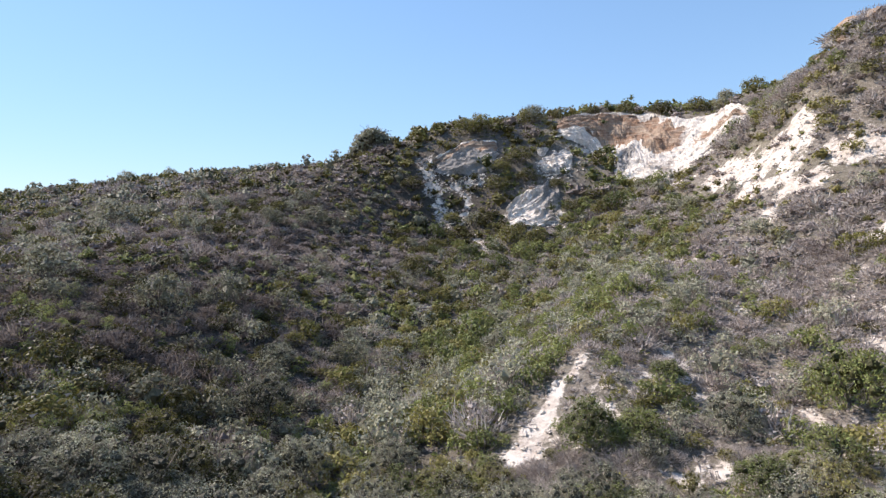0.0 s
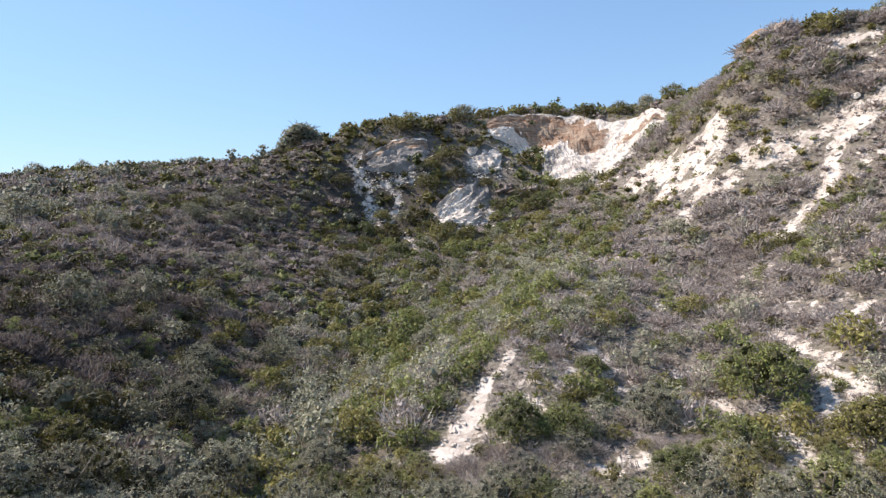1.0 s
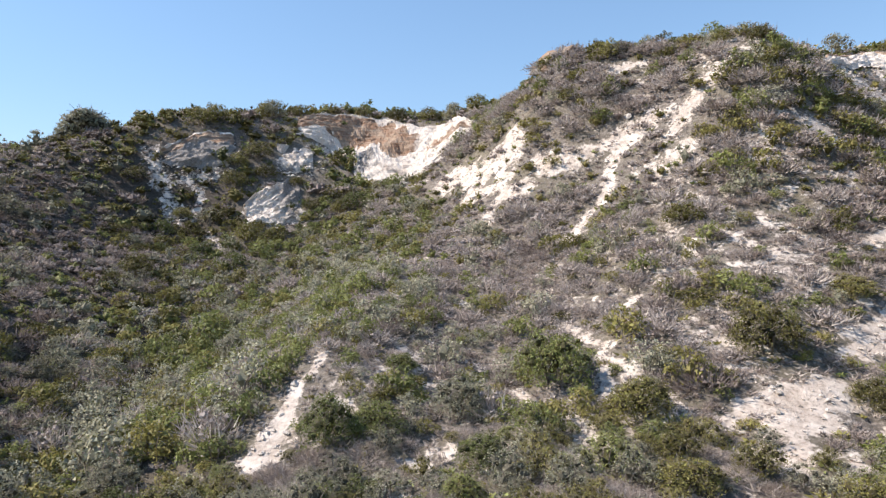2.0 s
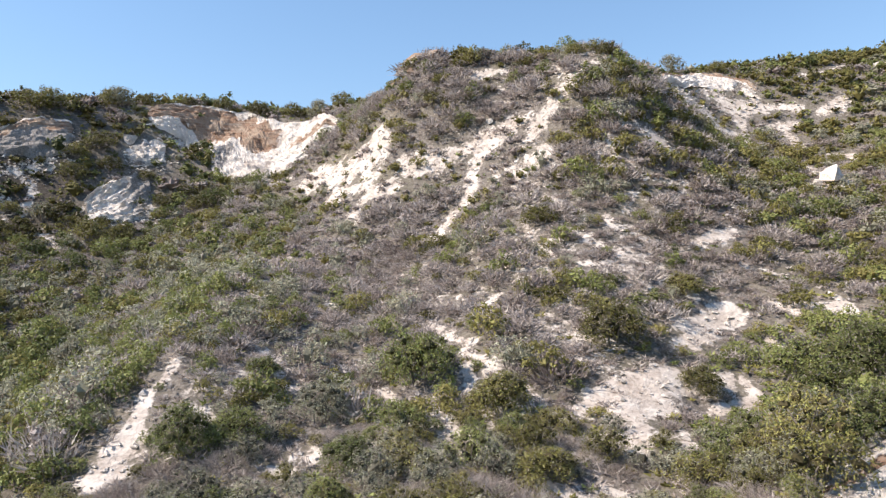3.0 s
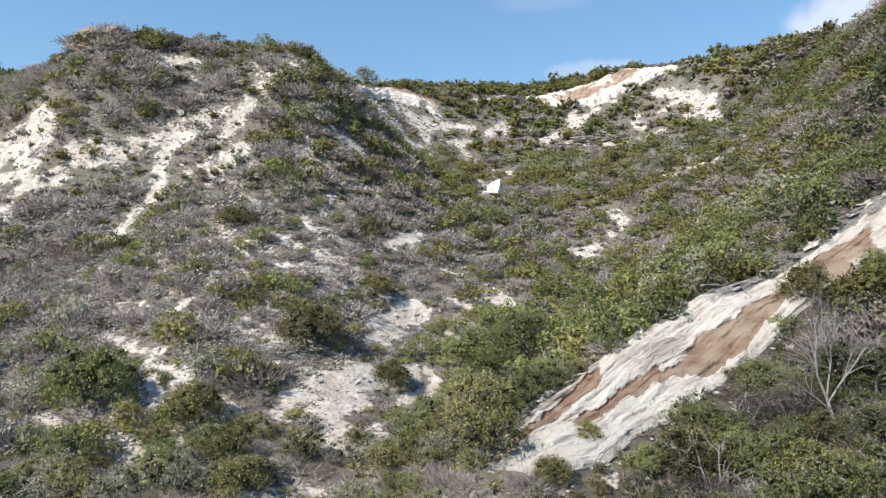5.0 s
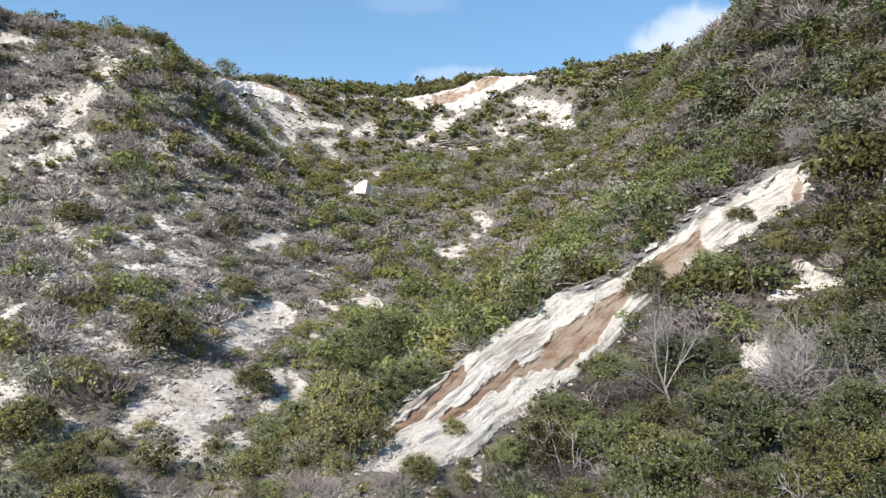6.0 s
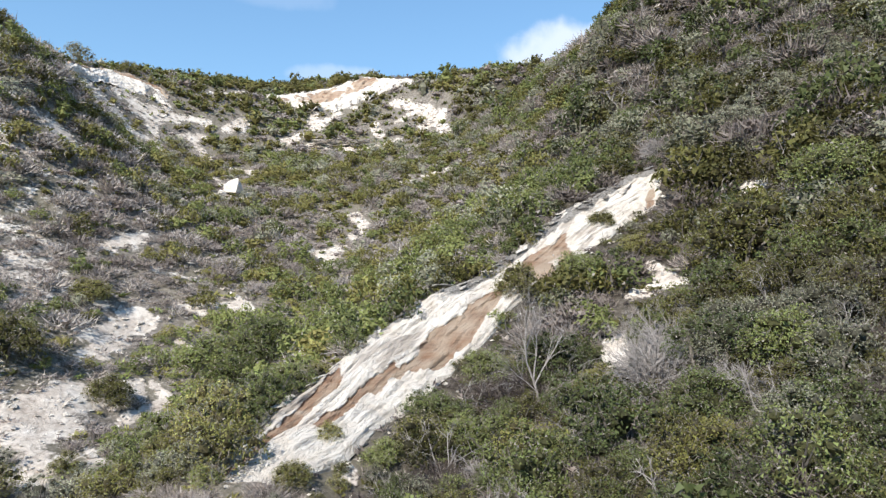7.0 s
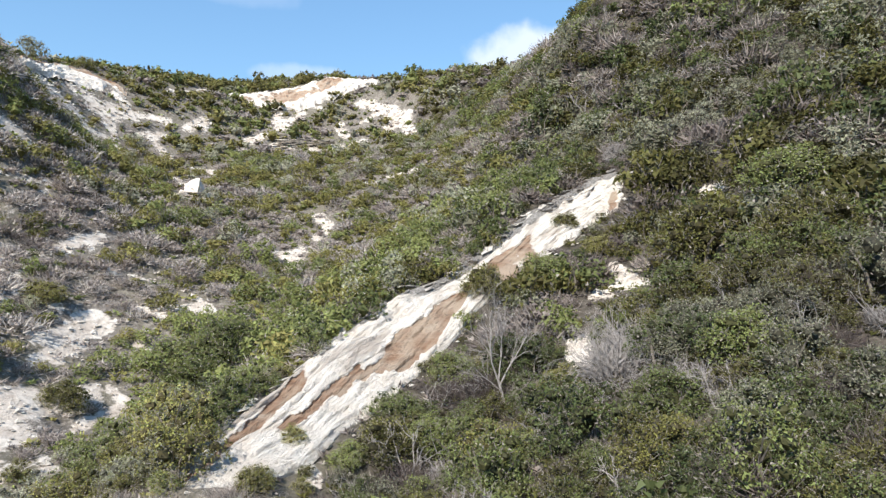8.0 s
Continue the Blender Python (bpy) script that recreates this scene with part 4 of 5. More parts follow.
LARGE_SPUR = [
    ("green_shrub", 6.4, 28.3, 2.9), ("green_shrub", 8.7, 27.9, 2.8), ("silver_shrub", 12.3, 27.4, 2.9), ("green_shrub", 11.4, 32.6, 1.9),
    ("green_shrub", 18.1, 27.9, 4.6), ("olive_shrub", 19.1, 22.5, 3.5), ("olive_shrub", 27.8, 23.3, 4.0), ("olive_shrub", 29.7, 42.7, 2.6),
    ("olive_shrub", 29.1, 18.6, 2.5), ("olive_shrub", 17.2, 17.8, 2.9), ("green_shrub", 11.6, 23.0, 2.6), ("olive_shrub", 50.2, 42.6, 3.6),
    ("olive_shrub", 48.6, 45.6, 3.0), ("olive_shrub", 45.5, 57.0, 3.2), ("olive_shrub", 34.9, 36.2, 3.6), ("olive_shrub", 36.4, 24.7, 2.8),
    ("olive_shrub", 14.3, 103.0, 6.5), ("olive_shrub", 19.0, 102.6, 4.0), ("olive_shrub", 24.0, 101.6, 3.6), ("olive_shrub", 28.8, 100.2, 4.2), ("olive_shrub", 33.2, 96.6, 5.4),
    ("olive_shrub", 37.4, 93.0, 5.8), ("silver_shrub", 39.8, 89.0, 5.0), ("olive_shrub", 41.6, 84.6, 4.8), ("olive_shrub", 43.5, 97.0, 5.0), ("silver_shrub", 80.0, 56.6, 5.5), ("olive_shrub", 85.2, 52.6, 4.4),
]
LARGE_RIGHT = [
    ("green_shrub", 34.4, 15.6, 4.8), ("olive_shrub", 29.4, -10.7, 5.4), ("olive_shrub", 26.3, -13.8, 4.3), ("green_shrub", 30.5, -15.0, 4.3),
    ("olive_shrub", 38.3, -5.9, 1.8), ("olive_shrub", 35.5, -7.3, 2.1), ("green_shrub", 21.0, -9.3, 3.3), ("green_shrub", 20.0, -6.3, 2.9),
    ("green_shrub", 25.4, 2.8, 2.5), ("olive_shrub", 33.0, -1.0, 3.0), ("green_shrub", 33.5, -4.0, 2.8), ("olive_shrub", 25.0, -3.9, 2.5),
    ("silver_shrub", 40.2, -14.6, 3.5), ("green_shrub", 22.6, 4.1, 1.7), ("olive_shrub", 20.2, 6.7, 1.5), ("olive_shrub", 22.9, 6.2, 1.3),
    ("green_shrub", 35.5, 13.5, 4.1), ("green_shrub", 33.3, 14.4, 3.6), ("green_shrub", 27.7, 0.6, 2.3), ("green_shrub", 24.0, 1.3, 2.2),
]
LARGE_HEAD = [
    ("olive_shrub", 11.4, 94.3, 4.6), ("olive_shrub", 7.7, 91.4, 4.2), ("olive_shrub", 8.4, 93.9, 3.4), ("olive_shrub", 12.0, 91.2, 3.6),
    ("olive_shrub", 20.2, 86.0, 3.0), ("olive_shrub", 21.4, 81.6, 4.0), ("olive_shrub", 17.2, 85.0, 3.4), ("olive_shrub", 8.6, 81.5, 4.6),
    ("olive_shrub", 6.0, 101.6, 6.0), ("silver_shrub", 14.7, 102.0, 5.0), ("olive_shrub", -4.6, 94.4, 3.6),
    ("olive_shrub", 16.0, 89.3, 2.4), ("olive_shrub", 1.3, 90.2, 3.0), ("green_shrub", 21.9, 80.6, 4.0),
]
LARGE = LARGE_LEFT + LARGE_HEAD + LARGE_SPUR + LARGE_RIGHT

# wide dead bushes: x, y, width, lean
DEAD = [
    (24.4, -5.6, 3.8, 22), (25.3, -6.6, 2.8, -10), (20.9, -7.7, 2.2, 28), (48.1, -4.2, 2.6, 0), (36.8, -10.0, 2.4, 10), (27.6, -8.2, 2.0, -20),
    (44.6, -10.6, 2.6, 5), (22.0, 0.6, 1.8, 0), (19.3, 0.4, 1.9, 10), (26.0, -1.6, 1.6, 0), (20.4, -13.2, 2.0, 0), (27.0, -6.6, 2.4, 10),
]


def scatter():
    """Places of all plants: x, y, kind, width, detail, turn, paleness."""
    rows = []
    zx, zy = np.array([z[0] for z in ZONES]), np.array([z[1] for z in ZONES])
    share, cover, big = np.array([z[2] for z in ZONES]), np.array([z[3] for z in ZONES]), np.array([z[4] for z in ZONES])
    for lod, cell in enumerate((0.80, 0.85, 0.9, 1.22)):
        gx, gy = np.meshgrid(np.arange(-115, 122, cell), np.arange(-45, 170, cell), indexing="ij")
        x = (gx + RNG.uniform(-0.5, 0.5, gx.shape) * cell).ravel()
        y = (gy + RNG.uniform(-0.5, 0.5, gy.shape) * cell).ravel()
        r, a = np.hypot(x, y), np.degrees(np.arctan2(x, y))
        keep = (r >= RANGE[lod]) & (r < RANGE[lod + 1]) & (((a > -42) & (a < 128) & (r > 13)) | ((r < 45) & (RNG.random(x.shape) < 0.3)))
        x, y, r = x[keep], y[keep], r[keep]
        h = height(x, y, False)
        lee = (r > 66) & (height(x * (1 - 4 / r), y * (1 - 4 / r), False) > h + 0.4)  # the flat tops and lee sides are thinner grown
        w = 1.0 / (np.hypot(x[:, None] - zx, y[:, None] - zy) + 1.5) ** 3
        w /= w.sum(1, keepdims=True)
        p, cov, sz, tint = w @ share, w @ cover, w @ big, w @ np.array([z[5] for z in ZONES])
        patch = np.stack([0.6 * bumps(x, y, 13.0, 100 + 7 * k, 2) + 0.6 * bumps(x, y, 4.5, 140 + 7 * k, 2) for k in range(5)], -1)
        patch[:, 4] *= 0.35
        p = p * np.exp(2.0 * patch)
        tint = tint + 0.22 * bumps(x, y, 8.0, 181, 2)
        p /= p.sum(1, keepdims=True)
        kind = (p.cumsum(1) < RNG.random((len(x), 1))).sum(1).clip(0, 4)
        bare = np.maximum.reduce([bareness(x + dx, y + dy, False) for dx, dy in ((0, 0), (0.6, 0), (-0.6, 0), (0, 0.6), (0, -0.6))])
        bare = np.maximum(bare, bareness(x, y) - 0.05)
        beside = np.maximum.reduce([bareness(x + dx, y + dy, False) for dx, dy in ((1.1, 0), (-1.1, 0), (0, 1.1), (0, -1.1), (0.8 * x / r, 0.8 * y / r), (1.9 * x / r, 1.9 * y / r))])
        below = np.zeros(x.shape, bool)  # the talus below the scarp grows only low plants
        for step in (0.8, 1.6, 2.4):
            below |= in_cliff(x + step * x / r, y + step * y / r, ("scarp", "bowl_west"))
        steep = np.hypot(height(x + 1, y, False) - h, height(x, y + 1, False) - h)
        dense = np.clip(0.72 * np.sqrt(1 + steep ** 2) * (1.06 if lod < 3 else 1.25), 0, 1)
        ok = (RNG.random(len(x)) < np.where(lee, np.where(r > 112, 0.12, 0.3), cov * dense)) & (bare < 0.52 + 0.36 * RNG.random(len(x)) ** 2) & (~in_cliff(x, y) | (((y > 78) | (x > 60)) & (RNG.random(len(x)) < np.where((x < 17) & (y > 78), 0.22, 0.03))))
        for hx, hy, hw in [q[1:] for q in LARGE] + [q[:3] for q in DEAD] + [(0.91 * q[0], 0.91 * q[1], 0.8 * q[2]) for q in DEAD]:
            ok &= np.hypot(x - hx, y - hy) > 0.42 * hw
        for px, py, k, s, thin, pale, gz, lift in zip(x[ok], y[ok], kind[ok], sz[ok] * np.where(below[ok], 0.45, np.where(beside[ok] > 0.5, 0.6, 1.0)), lee[ok], tint[ok], h[ok], 1 + 0.5 * (np.sqrt(1 + steep[ok] ** 2) - 1)):
            lo_s, hi_s = SPAN[KINDS[k]]
            if k == 1 and px < -2:  # small yellow-green bushes in the dark heath
                s, pale = 0.6 * s, 1.0
            width = (lo_s + (hi_s - lo_s) * RNG.random() ** 2.0) * s * (1.25 if RNG.random() < 0.15 else 1.0) * (1.8 if thin else 1.0) * lift
            fine = lod - 1 if (lod == 2 and width > 2.1) or (lod == 3 and width > 2.7) else lod
            drop = (14 - gz) / math.hypot(px, py)  # the valley floor stays coarse
            if drop > 0.45:
                fine = max(fine, 1)
            if drop > 0.56 or not -42 < math.degrees(math.atan2(px, py)) < 128:
                fine = 3
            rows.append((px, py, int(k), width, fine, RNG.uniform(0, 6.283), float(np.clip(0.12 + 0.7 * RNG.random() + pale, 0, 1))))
    return rows


PLANTS = scatter()
PX, PY = np.array([r[0] for r in PLANTS]), np.array([r[1] for r in PLANTS])
PZ = height(PX, PY) + np.where(in_cliff(PX, PY) & (PY > 78), 0.7, 0.0)
LABELS = {
    "olive_shrub": ("dense olive-green rounded shrub on the sandy slope", "shrub"),
    "green_shrub": ("bright green leafy shrub on the hillside", "shrub"),
    "silver_shrub": ("grey-green silvery shrub with fine leaves", "shrub"),
    "heath_bush": ("low grey-brown twiggy heath bush on pale soil", "shrub"),
    "dead_bush": ("dead leafless bush with bleached grey branches", "dead bush"),
}
SINGLE = 240  # plants of a kind that stand as things of their own


def part(name, me, parent):
    ob = new(name, me)
    ob.parent = parent
    return ob


def plant(kind, proto, n, group, label=""):
    """One plant with its crown and stems as parts."""
    if kind == "dead_bush":
        thing = new(kind, mesh_from("dead_branches", *proto, [DEAD_WOOD]))
    else:
        (v, q, tone, soft), (sv, sq) = proto
        thing = new(kind)
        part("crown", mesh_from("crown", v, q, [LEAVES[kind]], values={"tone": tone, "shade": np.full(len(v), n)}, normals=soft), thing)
        part("trunk", mesh_from("trunk", sv, sq, [BARK]), thing)
    return tagged(thing, label or LABELS[kind][0], LABELS[kind][1], group=group)


def place(models, spots):
    """Stand the models, then copies of them, on their spots."""
    for ob in models[len(spots):]:
        for o in (*ob.children_recursive, ob):
            bpy.data.objects.remove(o)
    models = models[:len(spots)]
    for n, (x, y, z, width, turn) in enumerate(spots):
        ob = models[n] if n < len(models) else copy_thing(models[n % len(models)], Matrix())
        ob.matrix_basis = pose(x, y, z - 0.03 * width, RNG.uniform(-7, 7), RNG.uniform(-7, 7), math.degrees(turn)) @ Matrix.Diagonal((width, width, width * RNG.uniform(0.85, 1.15), 1))


def make_large():
    for kind in KINDS[:4]:
        for detail, lo, hi in (("big", 0, 45), ("big_far", 45, 200)):
            spots = [(x, y, float(height(x, y)), w * (0.78 if math.hypot(x, y) > 60 and (y > 96 or x > 30) else 1.0), 6.283 * RNG.random()) for k, x, y, w in LARGE if k == kind and lo <= math.hypot(x, y) < hi]
            place([plant(kind, p, 0.18 + 0.17 * n, "large shrubs", LARGE_LABELS[kind]) for n, p in enumerate(PROTOS[kind, detail])], spots)


LARGE_LABELS = {
    "olive_shrub": "large dense olive-green thicket with a domed crown",
    "green_shrub": "large bright green leafy thicket in the slope",
    "silver_shrub": "large silvery grey-green bush with fine leaves",
    "heath_bush": "large grey-brown twiggy bush with few leaves",
}


def make_plants():
    near = np.hypot(PX - 4, PY + 2)
    order = np.argsort(near)
    single = {k: [] for k in range(5)}
    rest = {}
    for i in order:
        k, lod = PLANTS[i][2], PLANTS[i][4]
        if lod < 2 and len(single[k]) < SINGLE:
            single[k].append(i)
        else:
            rest.setdefault((k, lod), []).append(i)
    for k, idx in single.items():
        kind = KINDS[k]
        group = kind.replace("_", " ") + ("es" if kind.endswith("bush") else "s") + " on the slope"
        for lod in (0, 1):
            protos = PROTOS[kind, lod]
            for n, proto in enumerate(protos):  # each model in its own paleness
                mine = [i for i in idx if PLANTS[i][4] == lod and min(int(PLANTS[i][6] * len(protos)), len(protos) - 1) == n]
                if mine:
                    place([plant(kind, proto, (n + 0.5) / len(protos), group)], [(PX[i], PY[i], PZ[i], PLANTS[i][3], PLANTS[i][5]) for i in mine])
    for k in range(5):
        vs, qs, ns, mi, tones, shades, n = [], [], [], [], [], [], 0
        for lod in range(4):
            protos = PROTOS[KINDS[k], lod]
            idx = np.array(rest.get((k, lod), []), int)
            for j, proto in enumerate(protos):
                sub = idx[j::len(protos)]
                if not len(sub):
                    continue
                if KINDS[k] == "dead_bush":
                    v, q = proto
                    tone, mat, soft = np.full(len(v), 0.5), np.zeros(len(q), int), None
                else:
                    (v, q, tone, soft), (sv, sq) = proto
                    sv, sq = (sv, sq) if lod < 2 else (sv[:0], sq[:0])
                    mat = np.r_[np.zeros(len(q), int), np.ones(len(sq), int)]
                    q = np.concatenate([q, sq + len(v)])
                    tone = np.r_[tone, np.full(len(sv), 0.5)]
                    soft = np.concatenate([soft, unit(sv * [1, 1, 0.3] + [0.001, 0, 0])])
                    v = np.concatenate([v, sv])
                turn = np.array([PLANTS[i][5] for i in sub])
                size = np.array([PLANTS[i][3] for i in sub])
                c, s = np.cos(turn)[:, None] * size[:, None], np.sin(turn)[:, None] * size[:, None]
                tall = size * RNG.uniform(0.8, 1.2, len(sub))
                w = np.stack([v[:, 0] * c - v[:, 1] * s + PX[sub][:, None], v[:, 0] * s + v[:, 1] * c + PY[sub][:, None],
                              v[:, 2] * tall[:, None] + PZ[sub][:, None] - 0.04], -1)
                vs.append(w.reshape(-1, 3))
                if soft is not None:
                    c, s = np.cos(turn)[:, None], np.sin(turn)[:, None]
                    ns.append(np.stack([soft[:, 0] * c - soft[:, 1] * s, soft[:, 0] * s + soft[:, 1] * c, soft[:, 2] + 0 * c], -1).reshape(-1, 3))
                qs.append((q[None] + (np.arange(len(sub)) * len(v))[:, None, None]).reshape(-1, 3) + n)
                mi.append(np.tile(mat, len(sub)))
                tones.append(np.tile(tone, len(sub)))
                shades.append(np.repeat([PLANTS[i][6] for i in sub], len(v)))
                n += len(v) * len(sub)
        if not vs:
            continue
        kind = KINDS[k]
        mats = [DEAD_WOOD] if kind == "dead_bush" else [LEAVES[kind], BARK]
        me = mesh_from(kind + "_cover", np.concatenate(vs), np.concatenate(qs), mats, np.concatenate(mi),
                       {"tone": np.concatenate(tones), "shade": np.concatenate(shades)}, normals=np.concatenate(ns) if ns else None)
        tagged(new(kind + "_cover", me), LABELS[kind][0].replace(" shrub", " shrubs").replace(" bush ", " bushes "), LABELS[kind][1], kind="stuff")



def make_tufts():
    """Low heath tufts and dry stalks that fill the ground between the bushes."""
    vs, ns, tones, shades, mats = [], [], [], [], []
    zx, zy = np.array([z[0] for z in ZONES]), np.array([z[1] for z in ZONES])
    dry = np.array([z[2][3] for z in ZONES])
    for lo, hi, cell, n, wide in ((16, 40, 0.62, 22, 0.055), (40, 66, 0.66, 14, 0.085), (66, 105, 0.9, 9, 0.14)):
        gx, gy = np.meshgrid(np.arange(-70, 112, cell), np.arange(-30, 106, cell), indexing="ij")
        x = (gx + RNG.uniform(-0.5, 0.5, gx.shape) * cell).ravel()
        y = (gy + RNG.uniform(-0.5, 0.5, gy.shape) * cell).ravel()
        r, a = np.hypot(x, y), np.degrees(np.arctan2(x, y))
        keep = (r >= lo) & (r < hi) & (a > -40) & (a < 126)
        keep &= (14 - height(x, y, False)) / np.maximum(r, 1) < 0.46
        x, y = x[keep], y[keep]
        w = 1.0 / (np.hypot(x[:, None] - zx, y[:, None] - zy) + 1.5) ** 3
        share = (w @ dry) / w.sum(1)
        ok = (RNG.random(len(x)) < np.maximum(0.35 + share, 0.85)) & (bareness(x, y) < 0.40 + 0.5 * RNG.random(len(x)) ** 2) & ~in_cliff(x, y)
        x, y, share = x[ok], y[ok], share[ok]
        m = len(x)
        leafy = RNG.random(m) > 0.25 + 1.3 * share
        mats.append(np.repeat(np.where(leafy, 1 + (RNG.random(m) < 0.4), 0), n))
        foot = np.stack([x, y, height(x, y)], -1)[:, None, :]
        size = RNG.uniform(0.35, 0.8, (m, 1, 1))
        d = unit(RNG.normal(size=(m, n, 3)) * [1, 1, 0.4] + [0, 0, 0.7])
        base = RNG.normal(size=(m, n, 3)) * [0.16, 0.16, 0.0] * size + d * size * 0.1
        tip = base + d * size * RNG.uniform(0.35, 0.8, (m, n, 1)) * [1, 1, 0.8]
        side = unit(np.cross(d, RNG.normal(size=(m, n, 3)))) * wide * RNG.uniform(0.5, 1.1, (m, n, 1)) * np.where(leafy, 1.5, 1.0)[:, None, None]
        low = base + (tip - base) * RNG.uniform(0, 0.4, (m, n, 1))
        vs.append((np.stack([low + side, tip, low - side], 2) + foot[:, :, None, :]).reshape(-1, 3))
        tones.append(np.repeat(np.clip(0.55 + 0.25 * RNG.normal(size=m * n), 0.05, 0.95), 3))
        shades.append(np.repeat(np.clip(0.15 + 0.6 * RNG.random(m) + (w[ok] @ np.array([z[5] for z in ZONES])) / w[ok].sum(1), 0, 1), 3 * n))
        ns.append(np.repeat(unit(d + RNG.normal(size=(m, n, 3)) * 0.3).reshape(-1, 3), 3, 0))
    v = np.concatenate(vs)
    me = mesh_from("heath_tuft_cover", v, np.arange(len(v)).reshape(-1, 3), [LEAVES["heath_bush"], LEAVES["olive_shrub"], LEAVES["green_shrub"]],
                   np.concatenate(mats), values={"tone": np.concatenate(tones), "shade": np.concatenate(shades)}, normals=np.concatenate(ns))
    tagged(new("heath_tuft_cover", me), "low dry grey heath tufts between the bushes", "heath", kind="stuff")


make_large()
make_plants()
make_tufts()


# ---- rocks ----
def hull(points):
    """An angular stone from a cloud of points."""
    bm = bmesh.new()
    for p in points:
        bm.verts.new(p)
    res = bmesh.ops.convex_hull(bm, input=bm.verts)
    bmesh.ops.delete(bm, geom=[g for g in res["geom_interior"] if isinstance(g, bmesh.types.BMVert)], context="VERTS")
    return bm


def stone_mesh(name, flat, weathered, n=16, taper=0.0, ochre=0.0):
    p = RNG.normal(size=(n, 3))
    p = unit(p) * RNG.uniform(0.75, 1.0, (n, 1)) * [0.5, 0.5 * RNG.uniform(0.6, 0.9), 0.5 * flat]
    p[:, :2] *= 1 - taper * p[:, 2:] / flat
    bm = hull(p)
    me = bpy.data.meshes.new(name)
    bm.to_mesh(me)
    bm.free()
    me.materials.append(ROCK)
    for key, val in (("ochre", ochre), ("weathered", weathered), ("streak", 0.5)):
        me.attributes.new(key, "FLOAT", "POINT").data.foreach_set("value", np.full(len(me.vertices), val, np.float32))
    return me


def make_slabs():
    """Broken grey slabs along the crest of the scarp, and a layered ledge high in the bowl."""
    meshes = [stone_mesh("rock_slab", 0.22, w) for w in (0.75, 0.5, 0.35, 0.7, 0.2, 0.5)]
    crest = along(CLIFFS["scarp"][0], 150)
    foot = along(CLIFFS["scarp"][1], 150)
    for k in range(4, 148):
        share = k / 150
        if RNG.random() > 0.15 + 0.75 * share:
            continue
        f = RNG.uniform(0.0, 0.10 + 0.16 * share)
        x, y = crest[k] * (1 - f) + foot[k] * f + RNG.normal(size=2) * 0.15
        slope = math.degrees(math.atan2(crest[k][1] - crest[k - 3][1], crest[k][0] - crest[k - 3][0]))
        ob = new("rock_slab", meshes[k % 6])
        s = RNG.uniform(0.3, 1.0)
        ob.matrix_basis = pose(x, y, float(height(x, y)) + 0.24 + 0.5 * f, RNG.uniform(-20, 20), RNG.uniform(-34, 0), slope + RNG.uniform(-50, 50)) @ Matrix.Diagonal((s * 1.5, s, s * 0.8, 1))
        ob.parent = SCARP
    ledge = new("rock_ledge")
    for k in range(26):
        ob = new("rock_slab", meshes[(k * 5) % 6])
        f = RNG.random()
        x, y = 87.6 + 1.6 * RNG.random(), 27.0 - 7.5 * f
        s = RNG.uniform(0.9, 2.0)
        ob.matrix_basis = pose(x, y, float(height(x, y)) + 0.35 * (k % 4), RNG.uniform(-5, 5), RNG.uniform(-5, 5), 90 + RNG.uniform(-20, 20)) @ Matrix.Diagonal((s * 1.5, s, s * 0.5, 1))
        ob.parent = ledge
    tagged(ledge, "layered ledge of pale flat rock slabs in the bowl", "rock ledge")


def make_boulders():
    meshes = [stone_mesh("boulder", 0.8, 0.0, 18, 1.1) for _ in range(4)]
    for n, (x, y, s) in enumerate([(66.4, 28.6, 3.0), (65.2, 29.6, 1.2), (64.9, 27.4, 0.9), (67.6, 31.0, 1.1), (68.9, 29.8, 0.7), (66.0, 26.4, 0.6),
                                   (25.9, -4.9, 0.7), (40.4, 49.4, 1.0), (23.2, 5.0, 0.4)]):
        ob = new("boulder", meshes[n % 4])
        ob.matrix_basis = pose(x, y, float(height(x, y)) + 0.36 * s, RNG.uniform(-15, 15), RNG.uniform(-15, 15), RNG.uniform(0, 360)) @ Matrix.Scale(s, 4)
        tagged(ob, "large white angular boulder lying in the gully" if s > 2 else "white angular boulder fallen on the slope", "boulder", group="fallen boulders")


def make_crest_rock():
    """Weathered rock tip where the spur begins."""
    rock = new("rock_outcrop")
    mesh = [stone_mesh("rock_block", 0.6, w, 20, 0.7, 0.9) for w in (0.45, 0.55, 0.4)]
    for n, (x, y, s, up) in enumerate([(40.2, 62.2, 3.8, 0.3), (39.2, 63.4, 2.8, 0.3), (41.4, 60.6, 2.8, 0.3), (39.0, 61.6, 1.9, 0.1), (38.4, 64.6, 1.7, 0.1)]):
        ob = new("rock_block", mesh[n % 3])
        ob.matrix_basis = pose(x, y, float(height(x, y)) + up, RNG.uniform(-12, 12), RNG.uniform(-12, 12), RNG.uniform(0, 360)) @ Matrix.Scale(s, 4)
        ob.parent = rock
    tagged(rock, "weathered grey-brown rock tip on the spur crest", "rock outcrop")


